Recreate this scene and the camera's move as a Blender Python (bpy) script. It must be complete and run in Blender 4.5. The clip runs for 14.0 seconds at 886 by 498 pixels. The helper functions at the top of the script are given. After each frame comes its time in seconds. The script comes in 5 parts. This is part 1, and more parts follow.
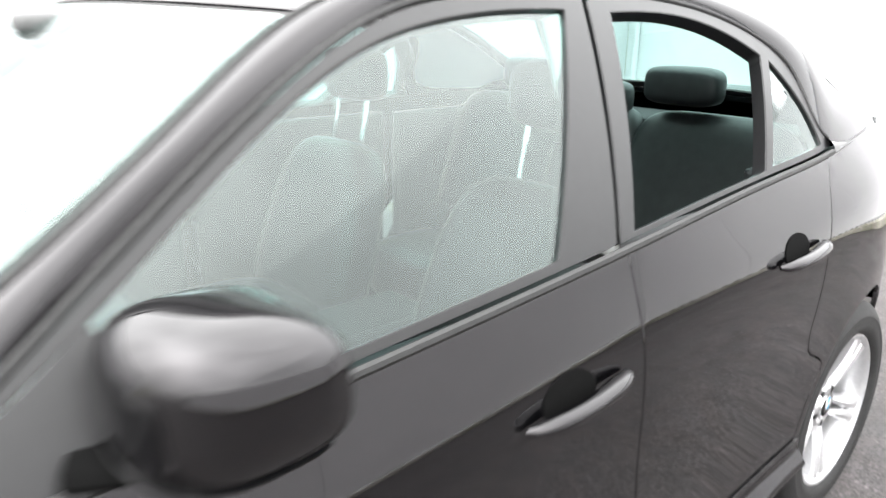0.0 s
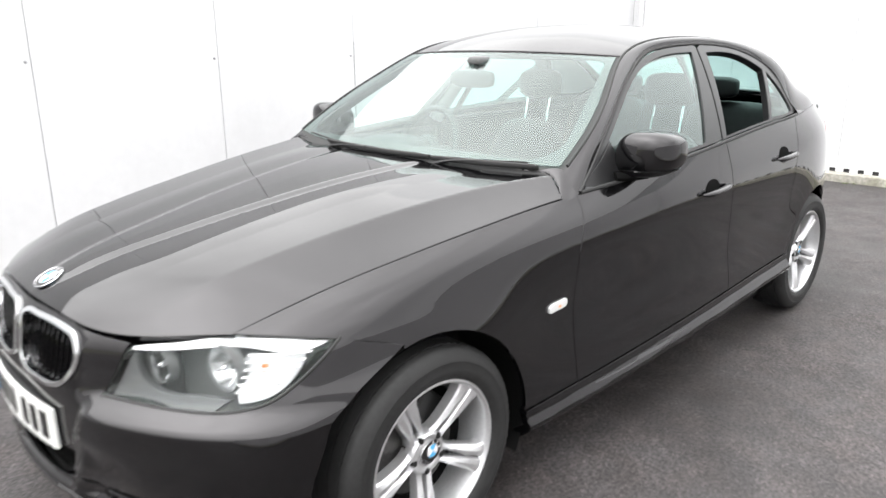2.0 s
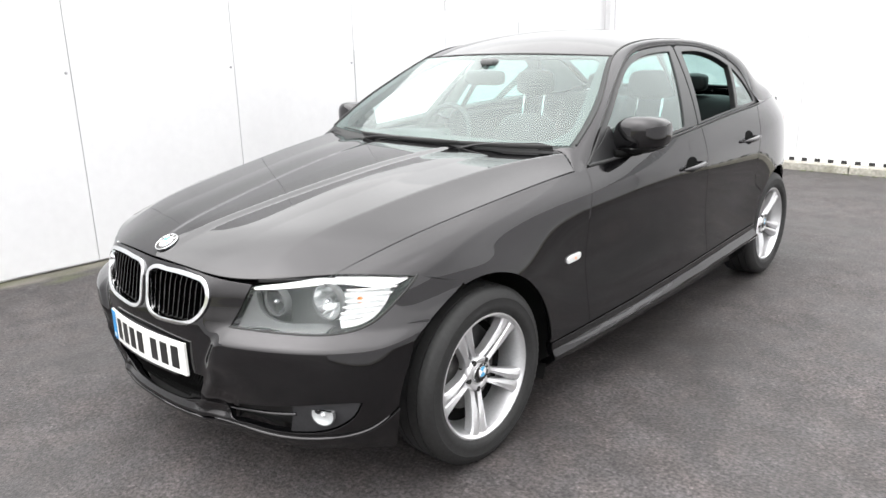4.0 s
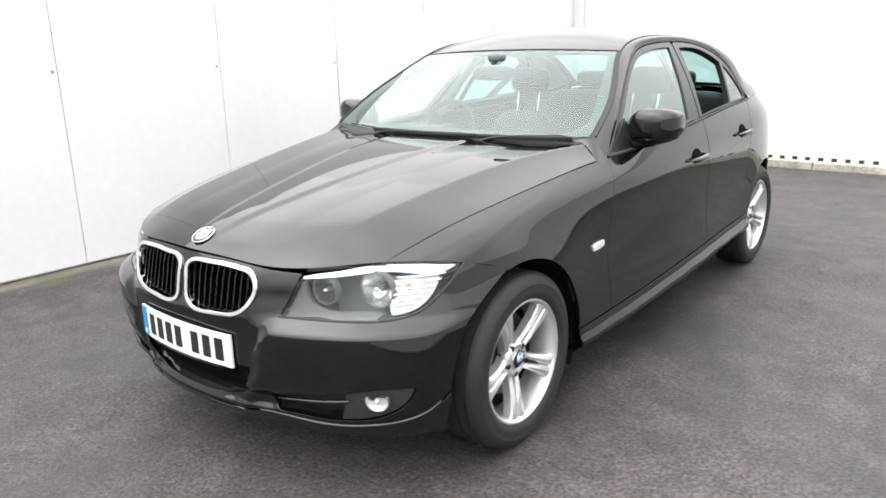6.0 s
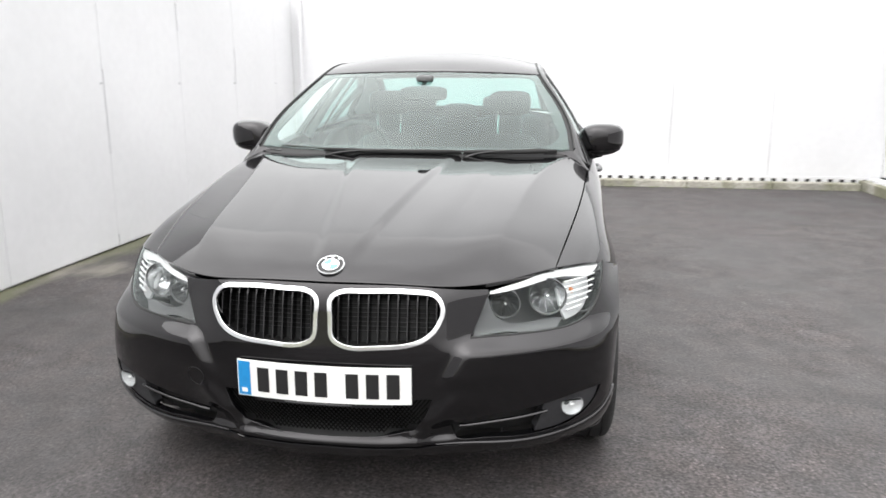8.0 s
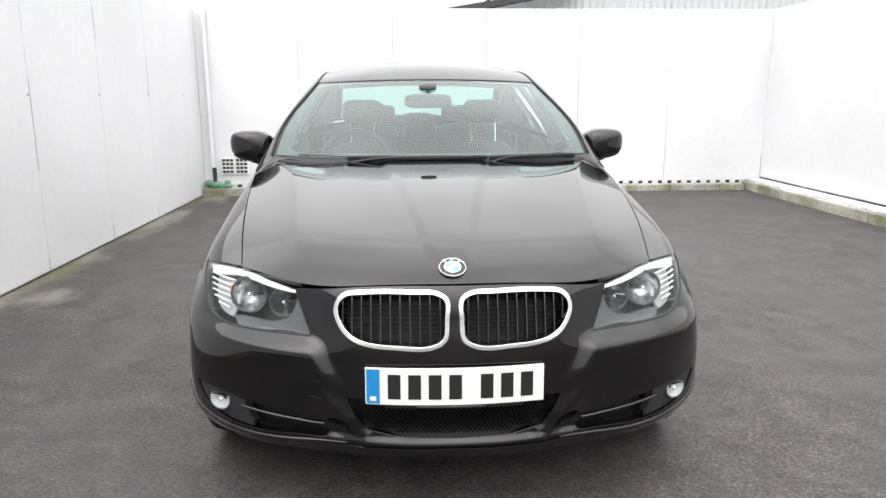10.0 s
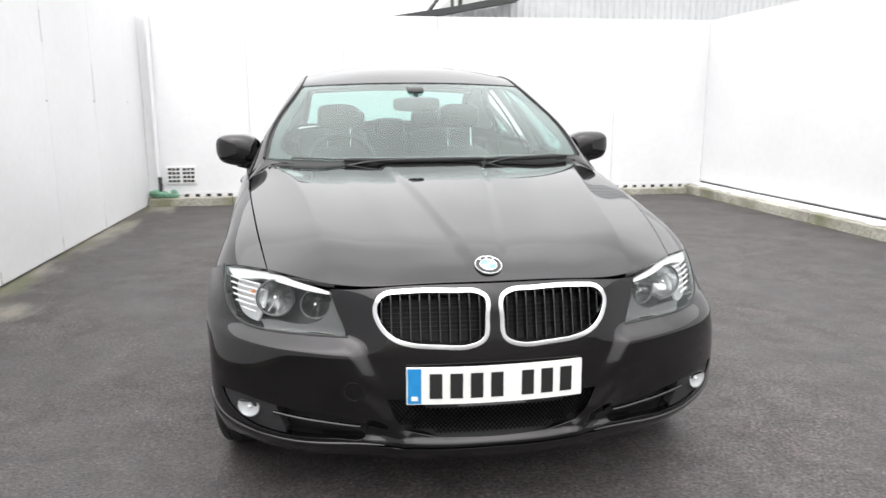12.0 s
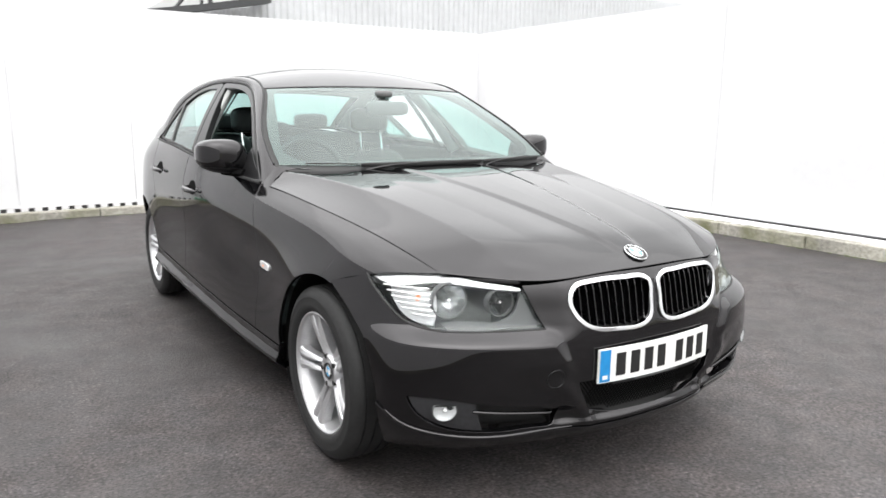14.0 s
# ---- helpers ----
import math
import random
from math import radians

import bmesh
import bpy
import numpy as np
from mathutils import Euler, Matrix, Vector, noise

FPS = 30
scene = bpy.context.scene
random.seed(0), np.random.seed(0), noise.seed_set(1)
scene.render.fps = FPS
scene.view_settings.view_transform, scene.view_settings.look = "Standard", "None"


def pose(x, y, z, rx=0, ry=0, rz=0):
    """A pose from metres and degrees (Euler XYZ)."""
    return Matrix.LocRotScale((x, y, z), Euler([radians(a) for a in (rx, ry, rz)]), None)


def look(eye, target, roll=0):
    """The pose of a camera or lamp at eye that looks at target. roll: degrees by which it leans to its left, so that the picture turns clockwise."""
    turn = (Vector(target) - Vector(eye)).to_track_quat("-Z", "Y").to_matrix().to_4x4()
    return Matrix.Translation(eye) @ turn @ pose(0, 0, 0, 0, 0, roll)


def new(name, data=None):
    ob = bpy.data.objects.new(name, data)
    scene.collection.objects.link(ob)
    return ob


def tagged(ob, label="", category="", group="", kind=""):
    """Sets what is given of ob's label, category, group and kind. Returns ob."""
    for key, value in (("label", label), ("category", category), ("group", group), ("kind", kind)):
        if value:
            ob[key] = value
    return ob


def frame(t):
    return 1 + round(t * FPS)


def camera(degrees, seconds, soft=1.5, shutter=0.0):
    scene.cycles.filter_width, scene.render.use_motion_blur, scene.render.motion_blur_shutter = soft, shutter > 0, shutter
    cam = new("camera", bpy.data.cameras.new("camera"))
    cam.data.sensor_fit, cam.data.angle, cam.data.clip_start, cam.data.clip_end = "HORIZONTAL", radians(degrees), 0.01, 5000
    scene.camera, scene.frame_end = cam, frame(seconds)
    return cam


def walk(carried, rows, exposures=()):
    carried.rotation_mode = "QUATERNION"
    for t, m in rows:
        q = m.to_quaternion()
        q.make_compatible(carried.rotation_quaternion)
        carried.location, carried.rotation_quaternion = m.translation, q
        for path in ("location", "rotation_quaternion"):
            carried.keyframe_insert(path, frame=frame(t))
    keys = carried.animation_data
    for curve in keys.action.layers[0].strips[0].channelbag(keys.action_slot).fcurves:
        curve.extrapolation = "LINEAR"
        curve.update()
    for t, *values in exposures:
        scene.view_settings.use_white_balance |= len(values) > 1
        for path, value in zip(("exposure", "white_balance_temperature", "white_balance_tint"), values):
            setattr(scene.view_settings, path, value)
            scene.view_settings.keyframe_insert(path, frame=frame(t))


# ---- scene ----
cam = camera(63.2, 14.0, shutter=0.5)
PATH = [
    (0, (1.436, 0.789, 1.335), (0.02, 2.063, 0.725), 0.7),
    (0.5, (1.644, 0.249, 1.391), (0.241, 1.533, 0.77), 1.4),
    (1, (1.837, -0.281, 1.375), (0.438, 1.036, 0.82), 1.0),
    (1.5, (1.961, -0.802, 1.364), (0.596, 0.553, 0.815), 0.1),
    (2, (2.126, -1.199, 1.398), (0.761, 0.154, 0.845), -0.2),
    (2.5, (2.198, -1.484, 1.396), (0.855, -0.106, 0.853), -0.8),
    (3, (2.267, -1.657, 1.4), (0.946, -0.256, 0.859), -1.4),
    (3.2, (2.292, -1.701, 1.394), (0.978, -0.291, 0.859), -1.2),
    (5.5, (2.324, -1.787, 1.378), (1.016, -0.371, 0.843), -1.4),
    (6, (2.13, -1.97, 1.35), (0.913, -0.472, 0.825), -1.3),
    (6.5, (1.812, -2.161, 1.314), (0.754, -0.544, 0.799), -0.7),
    (7, (1.428, -2.374, 1.303), (0.608, -0.62, 0.803), -0.2),
    (7.5, (1.004, -2.535, 1.285), (0.425, -0.682, 0.806), -0.2),
    (8, (0.624, -2.647, 1.303), (0.349, -0.718, 0.852), 0.1),
    (8.5, (0.27, -2.692, 1.274), (0.193, -0.739, 0.853), -0.0),
    (9, (0.02, -2.699, 1.266), (0.049, -0.745, 0.84), -0.1),
    (9.2, (-0.062, -2.706, 1.276), (0.006, -0.753, 0.851), -0.2),
    (11.5, (-0.22, -2.738, 1.272), (-0.079, -0.783, 0.874), -0.2),
    (12, (-0.45, -2.7, 1.243), (-0.156, -0.761, 0.851), -0.2),
    (12.5, (-0.779, -2.63, 1.255), (-0.29, -0.732, 0.858), 0.2),
    (13, (-1.177, -2.55, 1.249), (-0.452, -0.727, 0.862), 0.9),
    (13.5, (-1.521, -2.427, 1.246), (-0.625, -0.681, 0.86), 0.9),
    (14, (-1.85, -2.295, 1.243), (-0.784, -0.646, 0.863), 0.4),
]
EXPOSURE = 1.0
walk(cam, [(t, look(eye, target, roll)) for t, eye, target, roll in PATH],
     [(t, EXPOSURE + d) for t, d in ((0, 1.2), (0.5, 0.75), (1, 0.55), (1.5, 0.45), (2.5, 0.35), (3.2, 0.33), (5.5, 0.33), (6.5, 0.25), (7.5, 0.08), (9, -0.04), (12, -0.02), (13.5, 0.08), (14, 0.08))])

# ==== build ====
from mathutils import geometry

# ---- light ----
SUN_UP, SUN_TURN = radians(62), radians(205)
world = bpy.data.worlds.new("overcast_sky")
scene.world = world
world.use_nodes = True
wt = world.node_tree
sky = wt.nodes.new("ShaderNodeTexSky")
sky.sky_type, sky.sun_disc = "NISHITA", False
sky.sun_elevation, sky.sun_rotation = SUN_UP, SUN_TURN
sky.air_density, sky.dust_density, sky.ozone_density = 1.0, 6.0, 1.0
pale = wt.nodes.new("ShaderNodeHueSaturation")
pale.inputs["Saturation"].default_value = 0.06
veil = wt.nodes.new("ShaderNodeGamma")
veil.inputs["Gamma"].default_value = 0.3
coords = wt.nodes.new("ShaderNodeTexCoord")
clouds = wt.nodes.new("ShaderNodeTexNoise")
clouds.inputs["Scale"].default_value, clouds.inputs["Detail"].default_value = 1.6, 4.0
spread = wt.nodes.new("ShaderNodeMapRange")
spread.inputs["From Min"].default_value, spread.inputs["From Max"].default_value = 0.3, 0.7
spread.inputs["To Min"].default_value, spread.inputs["To Max"].default_value = 0.75, 1.25
shade = wt.nodes.new("ShaderNodeMix")
shade.data_type, shade.blend_type = "RGBA", "MULTIPLY"
shade.inputs["Factor"].default_value = 1.0
wt.links.new(coords.outputs["Generated"], clouds.inputs["Vector"])
wt.links.new(clouds.outputs["Fac"], spread.inputs["Value"])
wt.links.new(sky.outputs["Color"], veil.inputs["Color"])
wt.links.new(veil.outputs["Color"], pale.inputs["Color"])
wt.links.new(pale.outputs["Color"], shade.inputs["A"])
split = wt.nodes.new("ShaderNodeSeparateXYZ")
rise = wt.nodes.new("ShaderNodeMapRange")
rise.inputs["From Min"].default_value, rise.inputs["From Max"].default_value = 0.0, 1.0
rise.inputs["To Min"].default_value, rise.inputs["To Max"].default_value = 2.2, 8.5
both = wt.nodes.new("ShaderNodeMath")
both.operation = "MULTIPLY"
wt.links.new(coords.outputs["Generated"], split.inputs["Vector"])
wt.links.new(split.outputs["Z"], rise.inputs["Value"])
wt.links.new(rise.outputs["Result"], both.inputs[0])
wt.links.new(spread.outputs["Result"], both.inputs[1])
wt.links.new(both.outputs["Value"], shade.inputs["B"])
back = wt.nodes["Background"]
wt.links.new(shade.outputs["Result"], back.inputs["Color"])
back.inputs["Strength"].default_value = 0.15
sun = new("sun", bpy.data.lights.new("sun", "SUN"))
sun.data.energy, sun.data.angle, sun.data.color = 0.5, radians(150), (1.0, 0.98, 0.95)
sun.matrix_world = look((0, 0, 0), (-math.sin(SUN_TURN) * math.cos(SUN_UP), -math.cos(SUN_TURN) * math.cos(SUN_UP), -math.sin(SUN_UP)))


# ---- materials ----
def material(name, colour, rough=0.5, metal=0.0, coat=0.0, spec=0.5, grain=0.0, scale=40.0, bump=0.0, bump_scale=200.0, spread=0.0, spread_scale=3.0, rough_spread=0.0):
    """A principled surface whose colour varies at a fine and a coarse scale, with fine relief."""
    m = bpy.data.materials.new(name)
    m.use_nodes = True
    t, p = m.node_tree, m.node_tree.nodes["Principled BSDF"]
    p.inputs["Base Color"].default_value = (*colour, 1)
    p.inputs["Roughness"].default_value, p.inputs["Metallic"].default_value = rough, metal
    p.inputs["Coat Weight"].default_value, p.inputs["Coat Roughness"].default_value = coat, 0.02
    p.inputs["Specular IOR Level"].default_value = spec
    tc = t.nodes.new("ShaderNodeTexCoord")
    last = None
    for amount, size in ((grain, scale), (spread, spread_scale)):
        if amount:
            n = t.nodes.new("ShaderNodeTexNoise")
            n.inputs["Scale"].default_value, n.inputs["Detail"].default_value = size, 6
            r = t.nodes.new("ShaderNodeMapRange")
            r.inputs["From Min"].default_value, r.inputs["From Max"].default_value = 0.3, 0.7
            r.inputs["To Min"].default_value, r.inputs["To Max"].default_value = 1 - amount, 1 + amount
            mul = t.nodes.new("ShaderNodeMix")
            mul.data_type, mul.blend_type = "RGBA", "MULTIPLY"
            mul.inputs["Factor"].default_value = 1
            t.links.new(tc.outputs["Object"], n.inputs["Vector"])
            t.links.new(n.outputs["Fac"], r.inputs["Value"])
            if last:
                t.links.new(last, mul.inputs["A"])
            else:
                mul.inputs["A"].default_value = (*colour, 1)
            t.links.new(r.outputs["Result"], mul.inputs["B"])
            last = mul.outputs["Result"]
    if last:
        t.links.new(last, p.inputs["Base Color"])
    if rough_spread:
        n = t.nodes.new("ShaderNodeTexNoise")
        n.inputs["Scale"].default_value, n.inputs["Detail"].default_value = spread_scale * 2, 4
        r = t.nodes.new("ShaderNodeMapRange")
        r.inputs["To Min"].default_value, r.inputs["To Max"].default_value = max(rough - rough_spread, 0.02), rough + rough_spread
        t.links.new(tc.outputs["Object"], n.inputs["Vector"])
        t.links.new(n.outputs["Fac"], r.inputs["Value"])
        t.links.new(r.outputs["Result"], p.inputs["Roughness"])
    if bump:
        n = t.nodes.new("ShaderNodeTexNoise")
        n.inputs["Scale"].default_value, n.inputs["Detail"].default_value = bump_scale, 3
        b = t.nodes.new("ShaderNodeBump")
        b.inputs["Strength"].default_value, b.inputs["Distance"].default_value = bump, 0.004
        t.links.new(tc.outputs["Object"], n.inputs["Vector"])
        t.links.new(n.outputs["Fac"], b.inputs["Height"])
        t.links.new(b.outputs["Normal"], p.inputs["Normal"])
    return m


def pane_material(name, tint, base):
    """A thin pane: it lets tinted light through and mirrors by Fresnel."""
    m = bpy.data.materials.new(name)
    m.use_nodes = True
    t = m.node_tree
    t.nodes.remove(t.nodes["Principled BSDF"])
    clear, gloss, mix, fres, power, scaled = (t.nodes.new("ShaderNode" + k) for k in ("BsdfTransparent", "BsdfGlossy", "MixShader", "LayerWeight", "Math", "MapRange"))
    fres.inputs["Blend"].default_value = 0.5
    power.operation = "POWER"
    power.inputs[1].default_value = 3.9
    scaled.inputs["To Min"].default_value = base
    t.links.new(fres.outputs["Facing"], power.inputs[0])
    t.links.new(power.outputs["Value"], scaled.inputs["Value"])
    clear.inputs["Color"].default_value = (*tint, 1)
    gloss.inputs["Roughness"].default_value = 0.0
    gloss.inputs["Color"].default_value = (0.92, 1.0, 0.98, 1)
    t.links.new(scaled.outputs["Result"], mix.inputs["Fac"])
    t.links.new(clear.outputs["BSDF"], mix.inputs[1])
    t.links.new(gloss.outputs["BSDF"], mix.inputs[2])
    t.links.new(mix.outputs["Shader"], t.nodes["Material Output"].inputs["Surface"])
    return m


PAINT = material("black_car_paint", (0.002, 0.002, 0.0023), 0.04, coat=0.18, spec=0.50, grain=0.15, scale=900, rough_spread=0.015)
PAINT.node_tree.nodes["Principled BSDF"].inputs["Specular Tint"].default_value = (1.0, 0.965, 0.99, 1)
TRIM = material("black_trim", (0.006, 0.006, 0.0065), 0.35, grain=0.2, scale=60)
RUBBER = material("seal_rubber", (0.012, 0.012, 0.012), 0.6, grain=0.2, scale=80)
DARK = material("dark_plastic", (0.006, 0.006, 0.006), 0.55, grain=0.25, scale=60, bump=0.15, bump_scale=400)
# deep black: shade in recesses and between spokes, and black parts
SHADE_AND_BLACK = material("recess_shade_and_black_parts", (0.002, 0.002, 0.002), 0.9, spec=0.1, grain=0.2, scale=60)
TYRE = material("tyre_rubber", (0.012, 0.012, 0.012), 0.65, grain=0.3, scale=70, spread=0.2, spread_scale=8, bump=0.2, bump_scale=300)
CHROME = material("chrome", (0.82, 0.83, 0.84), 0.08, metal=1.0, rough_spread=0.03)
ALLOY = material("silver_alloy", (0.64, 0.64, 0.65), 0.3, metal=0.7, coat=0.5, grain=0.06, scale=120, rough_spread=0.06)
DISC = material("brake_disc", (0.10, 0.097, 0.095), 0.5, metal=0.8, grain=0.2, scale=90)
GLASS = pane_material("tinted_window_glass", (0.50, 0.74, 0.70), 0.088)
SCREEN = pane_material("windscreen_glass", (0.64, 0.82, 0.78), 0.085)
LENS = pane_material("clear_lens", (0.96, 0.97, 0.97), 0.03)
LAMPGREY = material("lamp_housing_grey", (0.10, 0.101, 0.102), 0.6, spec=0.25, grain=0.1, scale=40)
REFLECT = material("lamp_reflector", (0.54, 0.545, 0.55), 0.24, metal=1.0, grain=0.05, scale=120)
INDIC = material("indicator_silver", (0.58, 0.585, 0.59), 0.3, metal=0.4, grain=0.06, scale=90)
BROW = material("lamp_white_trim", (0.8, 0.8, 0.8), 0.25, metal=0.3, grain=0.04, scale=60)
AMBER = material("amber_bulb", (0.75, 0.25, 0.08), 0.3, spec=0.5, grain=0.1)
RED = material("red_lamp", (0.35, 0.01, 0.01), 0.15, coat=1.0, grain=0.1, scale=90)
LEATHER = material("black_leather", (0.014, 0.014, 0.015), 0.5, grain=0.25, scale=30, spread=0.2, spread_scale=6)
SENSOR = material("grey_sensor_plastic", (0.10, 0.10, 0.10), 0.6, grain=0.15, scale=60)
CARPET = material("dark_carpet", (0.015, 0.015, 0.016), 0.95, grain=0.3, scale=200)
LINING = material("grey_headlining", (0.34, 0.35, 0.34), 0.9, grain=0.08, scale=200)
DASH = material("black_dashboard", (0.02, 0.02, 0.022), 0.6, grain=0.2, scale=80, bump=0.0)
PLATE = material("white_plate", (0.72, 0.72, 0.70), 0.35, coat=0.3, grain=0.03, scale=50, spread=0.05, spread_scale=12)
INK = material("plate_black", (0.012, 0.012, 0.012), 0.4, grain=0.1)
BLUE = material("plate_blue", (0.01, 0.20, 0.47), 0.4, grain=0.08, scale=60)
BADGEBLUE = material("badge_blue", (0.10, 0.42, 0.72), 0.2, coat=1.0, grain=0.05)
BADGEWHITE = material("badge_white", (0.8, 0.8, 0.8), 0.2, coat=1.0, grain=0.03)
MIRROR = material("mirror_glass", (0.9, 0.9, 0.9), 0.02, metal=1.0)


# ---- making meshes ----
def part(name, verts, faces, mat, parent=None, label="", smooth=True, angle=40):
    """One mesh object out of points and faces, under a thing or a part."""
    me = bpy.data.meshes.new(name)
    me.from_pydata([tuple(v) for v in verts], [], [tuple(f) for f in faces])
    me.materials.append(mat)
    if smooth:
        me.shade_smooth()
        me.set_sharp_from_angle(angle=radians(angle))
    me.update()
    ob = new(name, me)
    ob.parent = parent
    if label:
        ob["label"] = label
    return ob


def thing(name, label, category, group="", kind="", at=(0, 0, 0)):
    ob = new(name)
    ob.location = at
    ob.empty_display_size = 0.1
    return tagged(ob, label, category, group, kind)


def part_bm(name, bm, mat, parent=None, label="", smooth=True, angle=18):
    bm.normal_update()
    me = bpy.data.meshes.new(name)
    bm.to_mesh(me)
    bm.free()
    me.materials.append(mat)
    if smooth:
        me.shade_smooth()
        me.set_sharp_from_angle(angle=radians(angle))
    ob = new(name, me)
    ob.parent = parent
    if label:
        ob["label"] = label
    return ob


def box_bm(bm, x0, x1, y0, y1, z0, z1, bevel=0.0, m=None):
    """Adds a box with rounded edges to bm."""
    made = bmesh.ops.create_cube(bm, size=1)["verts"]
    for v in made:
        v.co = Vector(((x0 + x1) / 2 + v.co.x * (x1 - x0), (y0 + y1) / 2 + v.co.y * (y1 - y0), (z0 + z1) / 2 + v.co.z * (z1 - z0)))
    if bevel:
        edges = list({e for v in made for e in v.link_edges})
        made = list({v for f in bmesh.ops.bevel(bm, geom=edges, offset=bevel, segments=2, profile=0.5, affect="EDGES")["faces"] for v in f.verts} | {v for v in made if v.is_valid})
    if m:
        bmesh.ops.transform(bm, matrix=m, verts=made)
    return made


def box(name, x0, x1, y0, y1, z0, z1, mat, parent=None, label="", bevel=0.0, m=None):
    bm = bmesh.new()
    box_bm(bm, x0, x1, y0, y1, z0, z1, bevel, m)
    return part_bm(name, bm, mat, parent, label)


def revolve(profile, n=48, axis="x", a0=0.0, a1=360.0):
    """Turns a profile of (along, radius) round an axis."""
    prof = np.asarray(profile, float)
    full = abs(a1 - a0) >= 360
    k = n if full else n + 1
    ang = np.radians(a0 + (a1 - a0) * np.arange(k) / n)
    verts = []
    for a in ang:
        for along, r in prof:
            c, s = r * math.cos(a), r * math.sin(a)
            verts.append((along, c, s) if axis == "x" else (c, along, s) if axis == "y" else (c, s, along))
    faces, m = [], len(prof)
    for i in range(k if full else k - 1):
        j = (i + 1) % k
        for q in range(m - 1):
            faces.append((i * m + q, i * m + q + 1, j * m + q + 1, j * m + q))
    return verts, faces


def tube(points, radius, n=10, closed=False, flat=1.0, up=(0, 0, 1)):
    """A rod along points; flat squeezes it along up."""
    p = np.asarray(points, float)
    count = len(p)
    tang = np.roll(p, -1, 0) - np.roll(p, 1, 0) if closed else np.gradient(p, axis=0)
    tang /= np.linalg.norm(tang, axis=1)[:, None] + 1e-12
    rad = np.broadcast_to(np.asarray(radius, float), (count,))
    verts, faces = [], []
    for i in range(count):
        s = np.cross(tang[i], up)
        s /= np.linalg.norm(s) + 1e-9
        u = np.cross(s, tang[i])
        for j in range(n):
            a = 2 * math.pi * j / n
            verts.append(p[i] + rad[i] * (math.cos(a) * s + flat * math.sin(a) * u))
    for i in range(count if closed else count - 1):
        k = (i + 1) % count
        for j in range(n):
            l = (j + 1) % n
            faces.append((i * n + j, k * n + j, k * n + l, i * n + l))
    if not closed:
        faces += [tuple(range(n))[::-1], tuple(range((count - 1) * n, count * n))]
    return verts, faces


def blob(cx, cy, cz, rx, ry, rz, e=0.6, f=0.6, nu=28, nv=16):
    """A superellipsoid: a rounded box whose exponents say how square it is."""
    def p(c, k):
        return math.copysign(abs(c) ** k, c)
    verts, faces = [], []
    for i in range(nv + 1):
        a = -math.pi / 2 + math.pi * i / nv
        for j in range(nu):
            b = 2 * math.pi * j / nu
            verts.append((cx + rx * p(math.cos(a), e) * p(math.cos(b), f), cy + ry * p(math.cos(a), e) * p(math.sin(b), f), cz + rz * p(math.sin(a), e)))
    for i in range(nv):
        for j in range(nu):
            k = (j + 1) % nu
            faces.append((i * nu + j, i * nu + k, (i + 1) * nu + k, (i + 1) * nu + j))
    return verts, faces


def smooth_path(pts, step=0.02):
    """Points at even steps on a spline through pts (of any dimension)."""
    p = np.asarray(pts, float)
    if len(p) == 2:
        n = max(int(np.linalg.norm(p[1] - p[0]) / step), 1)
        return p[0] + (p[1] - p[0]) * (np.arange(n + 1) / n)[:, None]
    d = np.concatenate([[0], np.cumsum(np.linalg.norm(np.diff(p, axis=0), axis=1))])
    n = max(int(d[-1] / step), 2)
    return curve(d, p)(np.linspace(0, d[-1], n + 1))


def outline(*runs, step=0.02):
    """A closed outline out of smooth runs that follow on one another."""
    pts = []
    for r in runs:
        q = smooth_path(r, step)
        if pts and np.linalg.norm(q[0] - pts[-1]) < step * 0.3:
            q = q[1:]
        pts.extend(q)
    pts = np.asarray(pts)
    if np.linalg.norm(pts[0] - pts[-1]) < step * 0.3:
        pts = pts[:-1]
    return pts


def inset(poly, d):
    """The outline moved inwards by d."""
    p = np.asarray(poly, float)
    area = np.sum(p[:, 0] * np.roll(p[:, 1], -1) - np.roll(p[:, 0], -1) * p[:, 1])
    t = np.roll(p, -1, 0) - np.roll(p, 1, 0)
    t /= np.linalg.norm(t, axis=1)[:, None] + 1e-12
    n = np.stack([-t[:, 1], t[:, 0]], 1) * (1 if area > 0 else -1)
    return p + d * n


def inside(pts, poly):
    x, y = pts[:, 0], pts[:, 1]
    hit = np.zeros(len(pts), bool)
    for (x0, y0), (x1, y1) in zip(poly, np.roll(poly, -1, 0)):
        c = (y0 > y) != (y1 > y)
        if c.any():
            hit ^= c & (x < (x1 - x0) * (y - y0) / (y1 - y0 + 1e-15) + x0)
    return hit


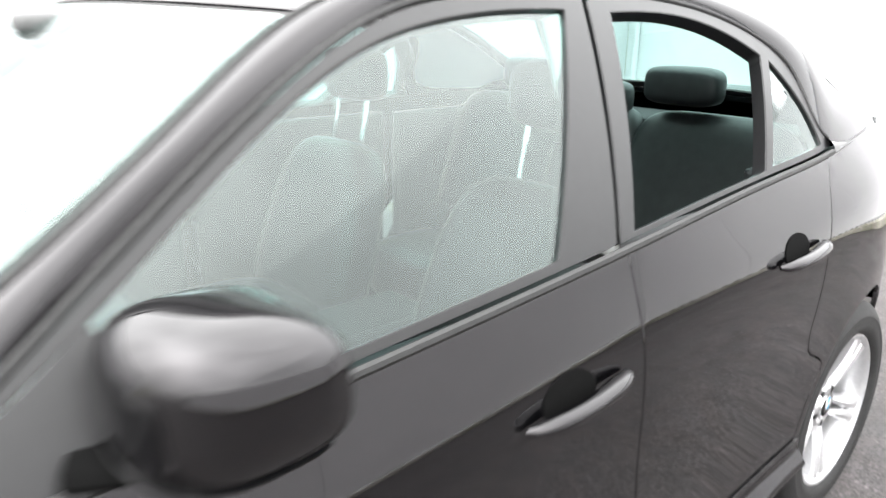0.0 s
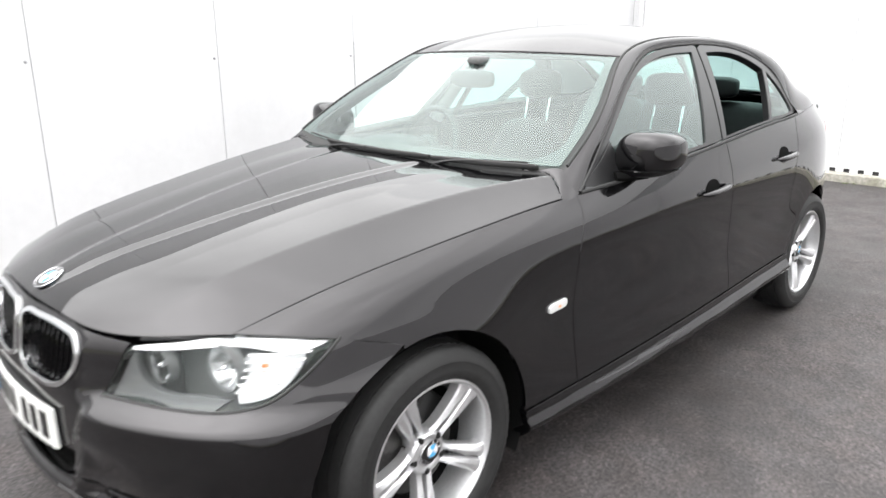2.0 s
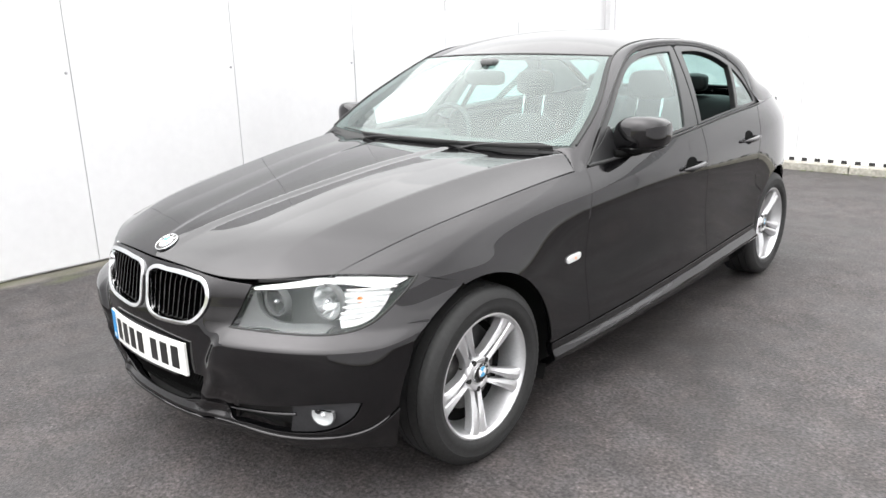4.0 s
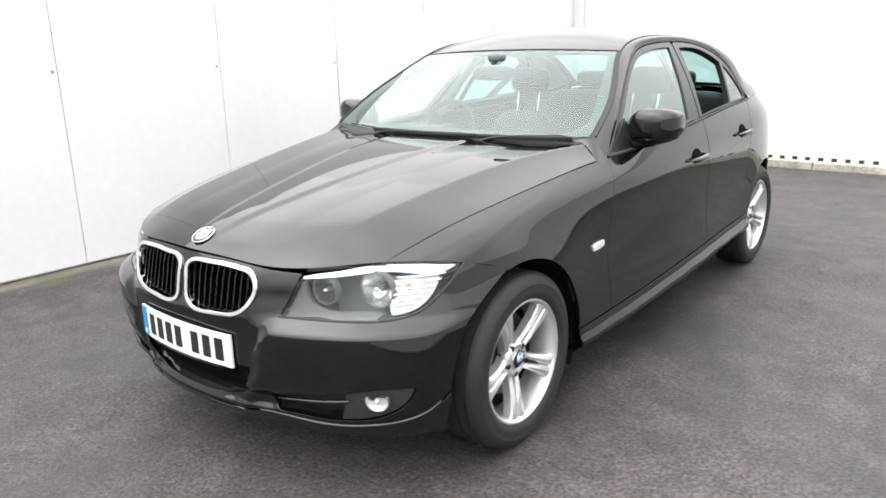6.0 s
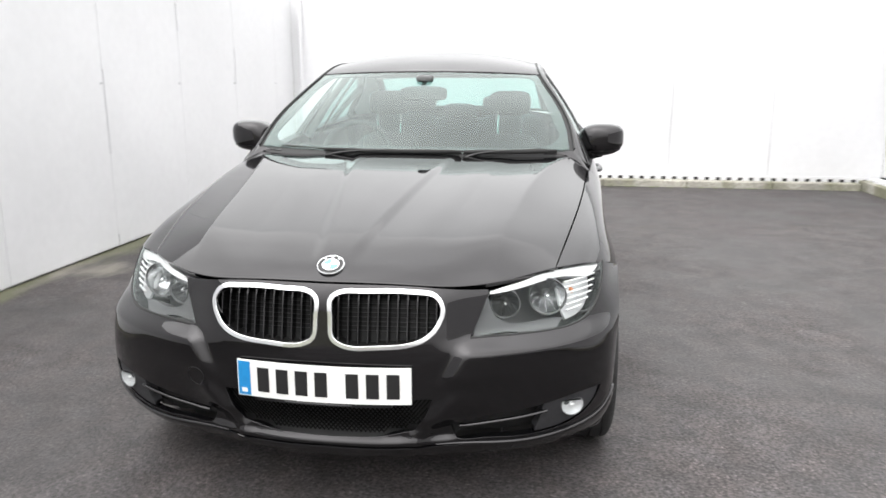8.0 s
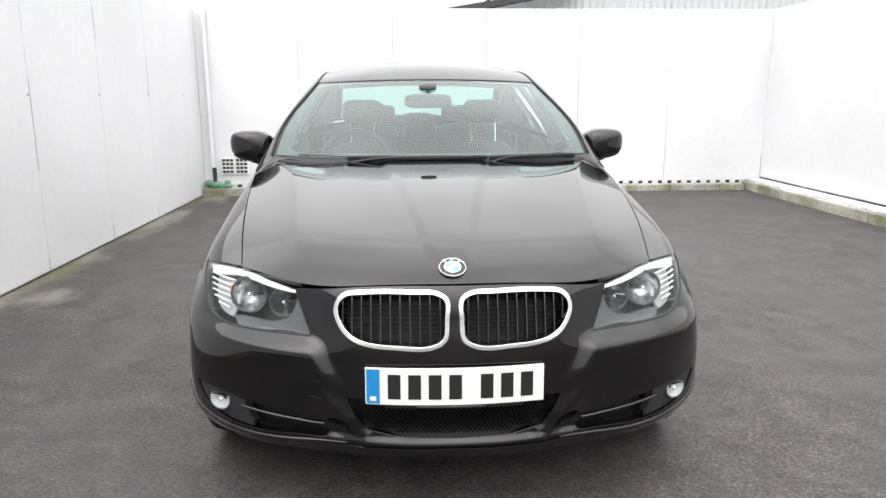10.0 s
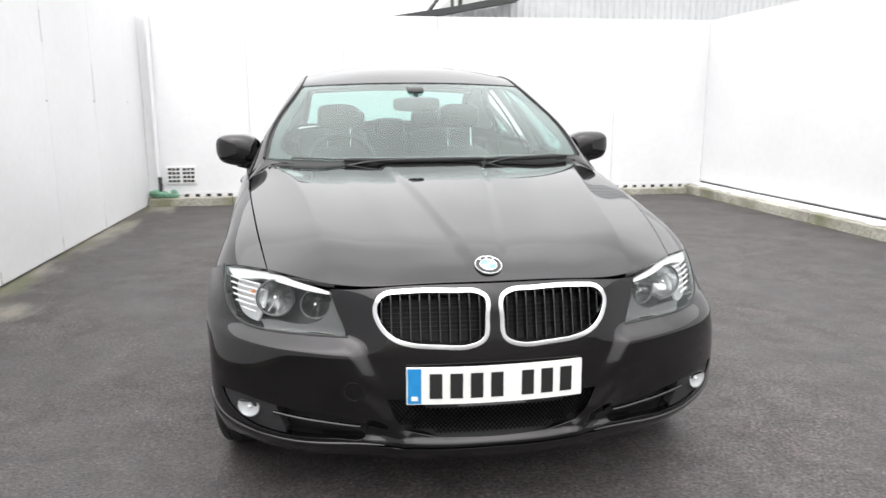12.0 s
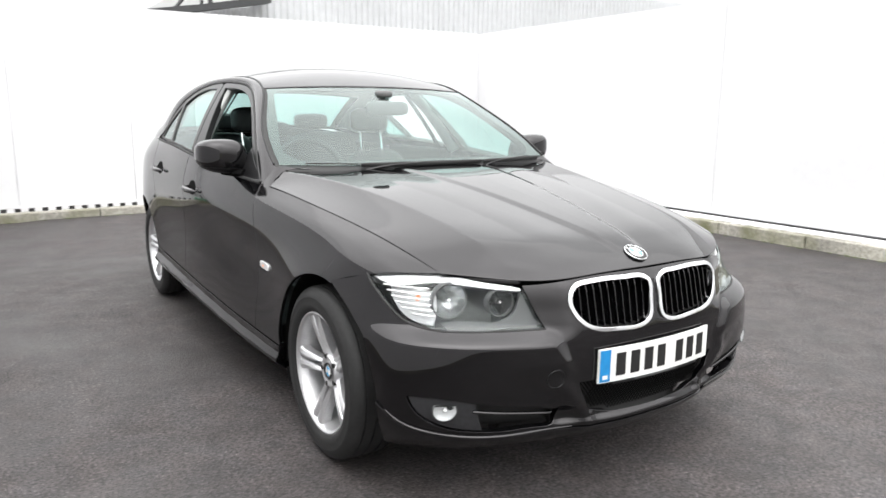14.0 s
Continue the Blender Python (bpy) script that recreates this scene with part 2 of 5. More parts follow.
def fill(poly, holes, step):
    """Triangles that fill a flat outline less its holes, on an even grid."""
    loops = [np.asarray(q, float) for q in (poly, *holes)]
    edge = np.concatenate(loops)
    lo, hi = loops[0].min(0), loops[0].max(0)
    gy = np.arange(lo[1], hi[1] + step, step * 0.87)
    gx = np.arange(lo[0] - step, hi[0] + step, step)
    grid = np.concatenate([np.stack([gx + (i % 2) * step / 2, np.full(len(gx), v)], 1) for i, v in enumerate(gy)])
    keep = inside(grid, loops[0])
    for h in loops[1:]:
        keep &= ~inside(grid, h)
    grid = grid[keep]
    if len(grid):
        near = np.min(np.linalg.norm(grid[:, None] - edge[None], axis=2), axis=1) if len(grid) * len(edge) < 4e6 else np.array([np.min(np.linalg.norm(edge - g, axis=1)) for g in grid])
        grid = grid[near > step * 0.5]
    pts = np.concatenate([edge, grid])
    edges, k = [], 0
    for l in loops:
        edges += [(k + i, k + (i + 1) % len(l)) for i in range(len(l))]
        k += len(l)
    out = geometry.delaunay_2d_cdt([Vector(p) for p in pts], edges, [], 0, 1e-7)
    v2 = np.array([tuple(v) for v in out[0]])
    tri = np.array([f for f in out[2] if len(f) == 3])
    mid = v2[tri].mean(1)
    keep = inside(mid, loops[0])
    for h in loops[1:]:
        keep &= ~inside(mid, h)
    return v2, tri[keep]


def panel(name, parent, surface, poly, mat, holes=(), depth=0.014, step=0.03, gap=0.0028, mirror=False, lift=0.0, label="", inner=(0, 1.2, 0.45), back=False):
    """A sheet cut out of a body surface, with turned-in edges and the surface's own normals.
    surface maps (n, 2) points to (n, 3); mirror puts it on the car's other side."""
    poly = inset(poly, gap)
    holes = [inset(h, -gap) for h in holes]
    v2, tri = fill(poly, holes, step)
    e = 1e-4
    pos = surface(v2)
    nor = np.cross(surface(v2 + (e, 0)) - surface(v2 - (e, 0)), surface(v2 + (0, e)) - surface(v2 - (0, e)))
    nor /= np.linalg.norm(nor, axis=1)[:, None] + 1e-15
    ref = pos - np.asarray(inner) * (1, 0, 1)
    ref[:, 1] = pos[:, 1] - np.clip(pos[:, 1], 0.1, 2.9)
    nor *= np.where(np.sum(nor * ref, 1) < 0, -1, 1)[:, None]
    pos = pos + nor * lift
    if mirror:
        pos, nor = pos * (-1, 1, 1), nor * (-1, 1, 1)
    a, b, c = pos[tri[:, 0]], pos[tri[:, 1]], pos[tri[:, 2]]
    flip = np.sum(np.cross(b - a, c - a) * nor[tri[:, 0]], 1) < 0
    tri[flip] = tri[flip][:, ::-1]
    count, used = {}, set()
    for t in tri:
        for i in range(3):
            count[(t[i], t[(i + 1) % 3])] = 1
    rim = [k for k in count if (k[1], k[0]) not in count]
    verts, faces = list(pos), [tuple(t) for t in tri]
    loops = [nor[i] for t in tri for i in t]
    # a rounded edge: first a short slope, then the turned-in flange
    r = min(0.003, depth * 0.4)
    ring = {}
    side_of = {}
    for p, q in rim:
        d = np.cross(pos[q] - pos[p], nor[p])
        d /= np.linalg.norm(d) + 1e-12
        for i in (p, q):
            side_of[i] = side_of.get(i, 0) + d
    for i, d in side_of.items():
        d = d / (np.linalg.norm(d) + 1e-12)
        ring[i] = (len(verts), len(verts) + 1)
        side_of[i] = d
        verts += [pos[i] + d * r * 0.3 - nor[i] * r, pos[i] + d * r * 0.3 - nor[i] * depth]
    for p, q in rim:
        (p1, p2), (q1, q2) = ring[p], ring[q]
        faces += [(q, p, p1, q1), (q1, p1, p2, q2)]
        loops += [nor[q], nor[p], (nor[p] + side_of[p]) * 0.7, (nor[q] + side_of[q]) * 0.7, side_of[q], side_of[p], side_of[p], side_of[q]]
    if back:
        base = len(verts)
        low = [ring[i][1] if i in ring else None for i in range(len(pos))]
        mapped = {}
        for i in range(len(pos)):
            if low[i] is None:
                mapped[i] = len(verts)
                verts.append(pos[i] - nor[i] * depth)
            else:
                mapped[i] = low[i]
        for t in tri:
            faces.append((mapped[t[2]], mapped[t[1]], mapped[t[0]]))
            loops += [-nor[t[2]], -nor[t[1]], -nor[t[0]]]
    me = bpy.data.meshes.new(name)
    me.from_pydata([tuple(v) for v in verts], [], faces)
    me.materials.append(mat)
    me.shade_smooth()
    me.normals_split_custom_set([tuple(n) for n in loops])
    ob = new(name, me)
    ob.parent = parent
    if label:
        ob["label"] = label
    return ob


# ---- the yard: ground, white sheet walls, kerbs, the building behind ----
LEFT, BACK, RIGHT = -2.78, 6.95, 4.75
WALL_TOP = 2.37


def asphalt_material():
    m = material("wet_asphalt", (0.06, 0.059, 0.06), 0.6)
    t, p = m.node_tree, m.node_tree.nodes["Principled BSDF"]
    tc = t.nodes.new("ShaderNodeTexCoord")
    stones = t.nodes.new("ShaderNodeTexVoronoi")
    stones.inputs["Scale"].default_value = 110
    grit = t.nodes.new("ShaderNodeTexNoise")
    grit.inputs["Scale"].default_value, grit.inputs["Detail"].default_value = 75, 10
    patch = t.nodes.new("ShaderNodeTexNoise")
    patch.inputs["Scale"].default_value, patch.inputs["Detail"].default_value = 1.1, 7
    for n in (stones, grit, patch):
        t.links.new(tc.outputs["Object"], n.inputs["Vector"])
    tone = t.nodes.new("ShaderNodeValToRGB")
    tone.color_ramp.elements[0].position, tone.color_ramp.elements[0].color = 0.32, (0.0178, 0.0158, 0.0158, 1)
    tone.color_ramp.elements[1].position, tone.color_ramp.elements[1].color = 0.70, (0.081, 0.0725, 0.0725, 1)
    t.links.new(grit.outputs["Fac"], tone.inputs["Fac"])
    speck = t.nodes.new("ShaderNodeMapRange")
    speck.inputs["From Min"].default_value, speck.inputs["From Max"].default_value = 0.72, 1.0
    speck.inputs["To Min"].default_value, speck.inputs["To Max"].default_value = 0.84, 1.75
    t.links.new(stones.outputs["Color"], speck.inputs["Value"])
    damp = t.nodes.new("ShaderNodeMapRange")
    damp.inputs["From Min"].default_value, damp.inputs["From Max"].default_value = 0.3, 0.7
    damp.inputs["To Min"].default_value, damp.inputs["To Max"].default_value = 0.70, 1.32
    t.links.new(patch.outputs["Fac"], damp.inputs["Value"])
    last = tone.outputs["Color"]
    stain = t.nodes.new("ShaderNodeTexNoise")
    stain.inputs["Scale"].default_value, stain.inputs["Detail"].default_value = 5.5, 8
    stain.inputs["Distortion"].default_value = 0.8
    t.links.new(tc.outputs["Object"], stain.inputs["Vector"])
    worn = t.nodes.new("ShaderNodeMapRange")
    worn.inputs["From Min"].default_value, worn.inputs["From Max"].default_value = 0.35, 0.68
    worn.inputs["To Min"].default_value, worn.inputs["To Max"].default_value = 0.76, 1.28
    t.links.new(stain.outputs["Fac"], worn.inputs["Value"])
    for f in (speck, damp, worn):
        mul = t.nodes.new("ShaderNodeMix")
        mul.data_type, mul.blend_type = "RGBA", "MULTIPLY"
        mul.inputs["Factor"].default_value = 1
        t.links.new(last, mul.inputs["A"])
        t.links.new(f.outputs["Result"], mul.inputs["B"])
        last = mul.outputs["Result"]
    hue = t.nodes.new("ShaderNodeTexNoise")
    hue.inputs["Scale"].default_value, hue.inputs["Detail"].default_value = 7.0, 8
    t.links.new(tc.outputs["Object"], hue.inputs["Vector"])
    tint = t.nodes.new("ShaderNodeValToRGB")
    tint.color_ramp.elements[0].position, tint.color_ramp.elements[0].color = 0.38, (1.045, 1.0, 0.975, 1)
    tint.color_ramp.elements[1].position, tint.color_ramp.elements[1].color = 0.64, (0.99, 1.0, 1.01, 1)
    t.links.new(hue.outputs["Fac"], tint.inputs["Fac"])
    mul = t.nodes.new("ShaderNodeMix")
    mul.data_type, mul.blend_type = "RGBA", "MULTIPLY"
    mul.inputs["Factor"].default_value = 1
    t.links.new(last, mul.inputs["A"])
    t.links.new(tint.outputs["Color"], mul.inputs["B"])
    last = mul.outputs["Result"]
    # washed-up sand and moss in long patches along the left wall's foot
    split = t.nodes.new("ShaderNodeSeparateXYZ")
    t.links.new(tc.outputs["Object"], split.inputs["Vector"])
    for colour, stretch, size, reach, soft in (((0.215, 0.20, 0.165, 1), 0.9, 1.0, 0.62, 0.16), ((0.075, 0.08, 0.038, 1), 0.8, 1.7, 0.36, 0.10)):
        drift = t.nodes.new("ShaderNodeTexNoise")
        drift.inputs["Scale"].default_value, drift.inputs["Detail"].default_value = size, 6
        squash = t.nodes.new("ShaderNodeVectorMath")
        squash.operation = "MULTIPLY"
        squash.inputs[1].default_value = (2.2, stretch, 1.0)
        t.links.new(tc.outputs["Object"], squash.inputs[0])
        t.links.new(squash.outputs["Vector"], drift.inputs["Vector"])
        width = t.nodes.new("ShaderNodeMapRange")
        width.inputs["From Min"].default_value, width.inputs["From Max"].default_value = 0.42, 0.72
        width.inputs["To Min"].default_value, width.inputs["To Max"].default_value = LEFT - 0.05, LEFT + reach
        t.links.new(drift.outputs["Fac"], width.inputs["Value"])
        off = t.nodes.new("ShaderNodeMath")
        off.operation = "SUBTRACT"
        t.links.new(width.outputs["Result"], off.inputs[0])
        t.links.new(split.outputs["X"], off.inputs[1])
        share = t.nodes.new("ShaderNodeMapRange")
        share.inputs["From Min"].default_value, share.inputs["From Max"].default_value = -soft, soft
        share.inputs["To Max"].default_value = 0.75
        t.links.new(off.outputs["Value"], share.inputs["Value"])
        lay = t.nodes.new("ShaderNodeMix")
        lay.data_type = "RGBA"
        lay.inputs["B"].default_value = colour
        t.links.new(share.outputs["Result"], lay.inputs["Factor"])
        t.links.new(last, lay.inputs["A"])
        last = lay.outputs["Result"]
    t.links.new(last, p.inputs["Base Color"])
    rough = t.nodes.new("ShaderNodeMapRange")
    rough.inputs["From Min"].default_value, rough.inputs["From Max"].default_value = 0.35, 0.65
    rough.inputs["To Min"].default_value, rough.inputs["To Max"].default_value = 0.5, 0.8
    t.links.new(patch.outputs["Fac"], rough.inputs["Value"])
    t.links.new(rough.outputs["Result"], p.inputs["Roughness"])
    add = t.nodes.new("ShaderNodeMath")
    t.links.new(stones.outputs["Distance"], add.inputs[0])
    t.links.new(grit.outputs["Fac"], add.inputs[1])
    b = t.nodes.new("ShaderNodeBump")
    b.inputs["Strength"].default_value, b.inputs["Distance"].default_value = 0.4, 0.004
    t.links.new(add.outputs["Value"], b.inputs["Height"])
    t.links.new(b.outputs["Normal"], p.inputs["Normal"])
    return m


ASPHALT = asphalt_material()
SHEET = material("white_painted_sheet", (0.69, 0.69, 0.70), 0.45, grain=0.02, scale=14, spread=0.05, spread_scale=0.8, bump=0.05, bump_scale=3)
SEAM = material("grey_seam", (0.46, 0.46, 0.47), 0.7, grain=0.2, scale=8, spread=0.5, spread_scale=1.2)
# dark colour for the shade in open gaps, also the dark pipe foot
GAP_SHADE_AND_SHOE = material("gap_shade_and_pipe_foot", (0.03, 0.03, 0.03), 0.8, grain=0.2)
STEEL = material("dull_rivet", (0.35, 0.35, 0.36), 0.5, metal=0.6, grain=0.1)
KERB = material("mossy_kerb", (0.33, 0.315, 0.275), 0.85, grain=0.3, scale=35, spread=0.3, spread_scale=2.2, bump=0.4, bump_scale=90)


def add_moss(m, colour, size, lo, hi):
    """Lays blotches of a second colour over a material."""
    t, p = m.node_tree, m.node_tree.nodes["Principled BSDF"]
    n, r, mix, tc = (t.nodes.new("ShaderNode" + k) for k in ("TexNoise", "MapRange", "Mix", "TexCoord"))
    n.inputs["Scale"].default_value, n.inputs["Detail"].default_value = size, 7
    r.inputs["From Min"].default_value, r.inputs["From Max"].default_value = lo, hi
    mix.data_type = "RGBA"
    mix.inputs["B"].default_value = (*colour, 1)
    t.links.new(tc.outputs["Object"], n.inputs["Vector"])
    t.links.new(n.outputs["Fac"], r.inputs["Value"])
    t.links.new(r.outputs["Result"], mix.inputs["Factor"])
    t.links.new(p.inputs["Base Color"].links[0].from_socket, mix.inputs["A"])
    t.links.new(mix.outputs["Result"], p.inputs["Base Color"])


add_moss(KERB, (0.135, 0.135, 0.070), 2.6, 0.48, 0.74)
MOSS = material("moss", (0.07, 0.085, 0.035), 0.95, grain=0.5, scale=60, spread=0.3, spread_scale=5, bump=0.6, bump_scale=120)
CLAD = material("grey_cladding", (0.52, 0.53, 0.54), 0.5, grain=0.05, scale=6, spread=0.06, spread_scale=0.5)
VERGE = material("dark_verge", (0.035, 0.036, 0.038), 0.5, grain=0.15, scale=10)
PIPE = material("white_pipe", (0.78, 0.78, 0.77), 0.4, grain=0.04, scale=20)
GREEN = material("green_plastic", (0.13, 0.27, 0.18), 0.5, grain=0.3, scale=30)


def ground_z(x, y):
    """Nearly flat; it climbs a few centimetres to the walls from where the car stands."""
    d = max(-1.3 - x, x - 2.2, (y - 4.0) * 0.6, 0.0)
    return (0.012 if x < -1.3 else 0.027) * min(d / 1.6, 1.0) ** 1.5 - 0.016


def ground():
    xs = sorted(set(list(np.arange(-4, 6.01, 0.25)) + [-400, -120, -40, -15, -7, 9, 15, 40, 120, 400]))
    ys = sorted(set(list(np.arange(-5, 8.01, 0.25)) + [-400, -120, -40, -15, -8, 10, 15, 40, 120, 400]))
    verts = [(x, y, ground_z(x, y)) for y in ys for x in xs]
    n = len(xs)
    faces = [(j * n + i, j * n + i + 1, (j + 1) * n + i + 1, (j + 1) * n + i) for j in range(len(ys) - 1) for i in range(n - 1)]
    g = part("ground", verts, faces, ASPHALT)
    return tagged(g, "damp dark grey asphalt yard surface", "ground", kind="structure")


def sheet_wall(name, label, foot, cuts, turn, rivets):
    """A wall of white sheets: each sheet is a piece; turn maps (along, out, up) into the yard."""
    bm = bmesh.new()
    a0, a1 = cuts[0], cuts[-1]
    box_bm(bm, a0, a1, -0.12, -0.012, 0.0, WALL_TOP - 0.01)
    bmesh.ops.transform(bm, matrix=turn, verts=bm.verts)
    w = tagged(part_bm(name, bm, SEAM, None, smooth=False), label, "wall", kind="structure")
    for c0, c1 in zip(cuts, cuts[1:]):
        bm = bmesh.new()
        box_bm(bm, c0 + 0.0025, c1 - 0.0025, -0.012, 0.0, foot - 0.012 * (foot > 0.1), WALL_TOP, bevel=0.002)
        bmesh.ops.transform(bm, matrix=turn, verts=bm.verts)
        part_bm("sheet", bm, SHEET, w)
        for z in rivets:
            v, f = revolve([(0.0, 0.0), (0.006, 0.004), (0.003, 0.009), (0.0, 0.010)], 10, "y")
            m = turn @ Matrix.Translation((c0 + 0.03, 0, z))
            part("rivet", [m @ Vector(q) for q in v], f, STEEL, w)
    return w


ground()
# the left wall looks along +x, the back wall along -y, the right wall along -x
TURN_LEFT = Matrix(((0, 1, 0, LEFT), (-1, 0, 0, 0), (0, 0, 1, 0), (0, 0, 0, 1)))
TURN_BACK = Matrix(((-1, 0, 0, 0), (0, -1, 0, BACK), (0, 0, 1, 0), (0, 0, 0, 1)))
TURN_RIGHT = Matrix(((0, -1, 0, RIGHT), (1, 0, 0, 0), (0, 0, 1, 0), (0, 0, 0, 1)))
left_cuts = [-y for y in (6.95, 6.29, 5.07, 3.85, 2.63, 1.41, 0.19, -1.03, -2.25, -3.47, -4.69, -5.91, -7.13)]
left_wall = sheet_wall("wall_left", "white painted sheet metal wall with riveted vertical seams", 0.012, left_cuts, TURN_LEFT, (1.29,))
sheet_wall("wall_back", "white painted sheet metal wall at the yard's end", 0.14, [-4.75, -3.40, -2.18, -0.95, 0.27, 1.49, 2.78], TURN_BACK, ())
sheet_wall("wall_right", "white painted sheet metal wall above a white ledge", 0.18, [-7.0, -3.6, -0.4, 2.6, 6.95], TURN_RIGHT, ())

for y, z0, z1 in ((2.635, 0.75, 1.40), (2.635, 0.02, 0.10), (3.855, 1.76, 2.02), (3.855, 0.02, 0.13), (5.075, 1.28, 1.66), (5.075, 0.02, 0.11)):
    box("open_joint", LEFT - 0.006, LEFT + 0.0012, y - 0.002, y + 0.002, z0, z1, STEEL, left_wall)


def kerb_run(name, label, x0, x1, y0, y1, h):
    k = thing(name, label, "kerb", kind="structure")
    long_x = abs(x1 - x0) > abs(y1 - y0)
    n = max(int(max(abs(x1 - x0), abs(y1 - y0)) / 0.92), 1)
    for i in range(n):
        f0, f1 = i / n, (i + 1) / n
        wob = random.uniform(-0.004, 0.004)
        if long_x:
            a = (x0 + (x1 - x0) * f0 + 0.004, x0 + (x1 - x0) * f1 - 0.004, y0 + wob, y1 + wob)
        else:
            a = (x0 + wob, x1 + wob, y0 + (y1 - y0) * f0 + 0.004, y0 + (y1 - y0) * f1 - 0.004)
        box("kerb_stone", *a, -0.05, h + random.uniform(-0.004, 0.004), KERB, k, bevel=0.012)
    return k


kerb_run("kerb_back", "mossy concrete kerb along the back wall", -2.77, 4.46, BACK - 0.19, BACK - 0.035, 0.095)
kerb_run("kerb_right", "weathered concrete kerb along the ledge", RIGHT - 0.27, RIGHT - 0.15, -6.0, BACK - 0.04, 0.125)
ledge = thing("ledge_right", "white flaking painted ledge under the wall", "ledge", kind="structure")
box("ledge_top", RIGHT - 0.15, RIGHT - 0.01, -6.0, BACK - 0.04, 0.0, 0.15, SHEET, ledge, bevel=0.008)
y = -6.0
while y < BACK - 0.06:
    far = min(y + random.uniform(0.25, 0.7), BACK - 0.04)
    # dark pieces stand for the shade where the ledge meets the wall
    box("ledge_gap", RIGHT - 0.012 - random.uniform(0, 0.008), RIGHT - 0.004, y, far, 0.148, 0.153 + random.uniform(0.003, 0.014), GAP_SHADE_AND_SHOE, ledge)
    y = far
# dark strip for the shade in the gaps between the back wall sheets' feet
feet = thing("wall_feet", "row of white feet before a dark strip for the shaded gaps under the wall", "wall base", kind="structure")
box("gap_strip", -2.75, 4.6, BACK - 0.018, BACK - 0.010, 0.04, 0.14, GAP_SHADE_AND_SHOE, feet)
x = -2.7
while x < 4.6:
    box("foot", x, x + 0.075, BACK - 0.028, BACK - 0.018, 0.075, 0.14, SHEET, feet)
    x += 0.135
box("foot_rail", -2.75, 4.6, BACK - 0.03, BACK - 0.0185, 0.13, 0.16, SHEET, feet)

# a pair of vent grilles, a rain pipe and a green wrap in the back corner
vent = thing("vent_grille", "white louvred wall vents with dark slots", "vent", at=(0, 0, 0))
for x0 in (-2.545, -2.365):
    box("frame", x0, x0 + 0.17, BACK - 0.03, BACK - 0.002, 0.265, 0.485, PIPE, vent, bevel=0.004)
    for i in range(4):
        for j in range(3):
            box("slot", x0 + 0.012 + j * 0.050, x0 + 0.052 + j * 0.050, BACK - 0.034, BACK - 0.028, 0.284 + i * 0.050, 0.316 + i * 0.050, GAP_SHADE_AND_SHOE, vent)
pipe = thing("rain_pipe", "white plastic rain pipe in the wall corner", "pipe")
v, f = tube([(-2.655, BACK - 0.04, z) for z in np.linspace(0.36, WALL_TOP, 12)], 0.03, 14, up=(0, 1, 0))
part("pipe", v, f, SHEET, pipe)
for z in (0.9, 1.75):
    v, f = tube([(-2.655, BACK - 0.04, z + d) for d in (-0.02, 0.02)], 0.034, 14, up=(0, 1, 0))
    part("bracket", v, f, SHEET, pipe)
v, f = tube([(-2.62, BACK - 0.10, z) for z in (0.10, 0.23, 0.36)], 0.026, 14, up=(0, 1, 0))
part("shoe", v, f, GAP_SHADE_AND_SHOE, pipe, "dark pipe foot")
wrap = thing("green_netting", "crumpled green netting on the kerb's corner", "netting")
for i in range(9):
    v, f = blob(-2.66 + 0.30 * random.random() - 0.05, BACK - 0.11 + random.uniform(-0.03, 0.03), 0.12 + random.uniform(0, 0.05), random.uniform(0.03, 0.09), 0.04, random.uniform(0.02, 0.05), 0.9, 0.8, 12, 8)
    v = [(a + random.uniform(-0.012, 0.012), b, c + random.uniform(-0.012, 0.012)) for a, b, c in v]
    part("fold", v, f, GREEN, wrap)


def dirt_strip(name, label, x0, y0, x1, y1, width, mat, seed, dense=1.0, height=0.0):
    """Low uneven flakes of dirt or moss along a line."""
    rng = random.Random(seed)
    verts, faces = [], []
    length = math.hypot(x1 - x0, y1 - y0)
    dx, dy = (x1 - x0) / length, (y1 - y0) / length
    for _ in range(int(length * 26 * dense)):
        a, b = rng.random() * length, abs(rng.gauss(0, 0.45)) * width
        cx, cy = x0 + dx * a - dy * b, y0 + dy * a + dx * b
        r, n = rng.uniform(0.012, 0.05), 9
        z = height or ground_z(cx, cy)
        base = len(verts)
        verts.append((cx, cy, z + rng.uniform(0.004, 0.009)))
        for i in range(n):
            q = r * rng.uniform(0.5, 1.3)
            c, s = q * math.cos(6.283 * i / n), 0.6 * q * math.sin(6.283 * i / n)
            verts.append((cx + c * dx - s * dy, cy + c * dy + s * dx, z - 0.001))
        faces += [(base, base + 1 + i, base + 1 + (i + 1) % n) for i in range(n)]
    return tagged(part(name, verts, faces, mat), label, "dirt", kind="stuff")


dirt_strip("moss_back", "moss and dirt along the kerb's foot", -2.7, BACK - 0.195, 4.45, BACK - 0.195, -0.06, MOSS, 5, 0.5)
dirt_strip("moss_right", "moss and dirt along the kerb's foot", RIGHT - 0.275, BACK - 0.2, RIGHT - 0.275, -4, -0.05, MOSS, 6, 0.5)
dirt_strip("paint_flakes", "white paint flakes fallen from the ledge on the kerb", RIGHT - 0.20, BACK - 0.3, RIGHT - 0.20, -4, 0.07, SHEET, 7, 0.5, 0.127)

# the clad building behind the back wall, with a dark canopy edge climbing over its end
shed = thing("clad_building", "light grey corrugated clad building behind the wall", "building")


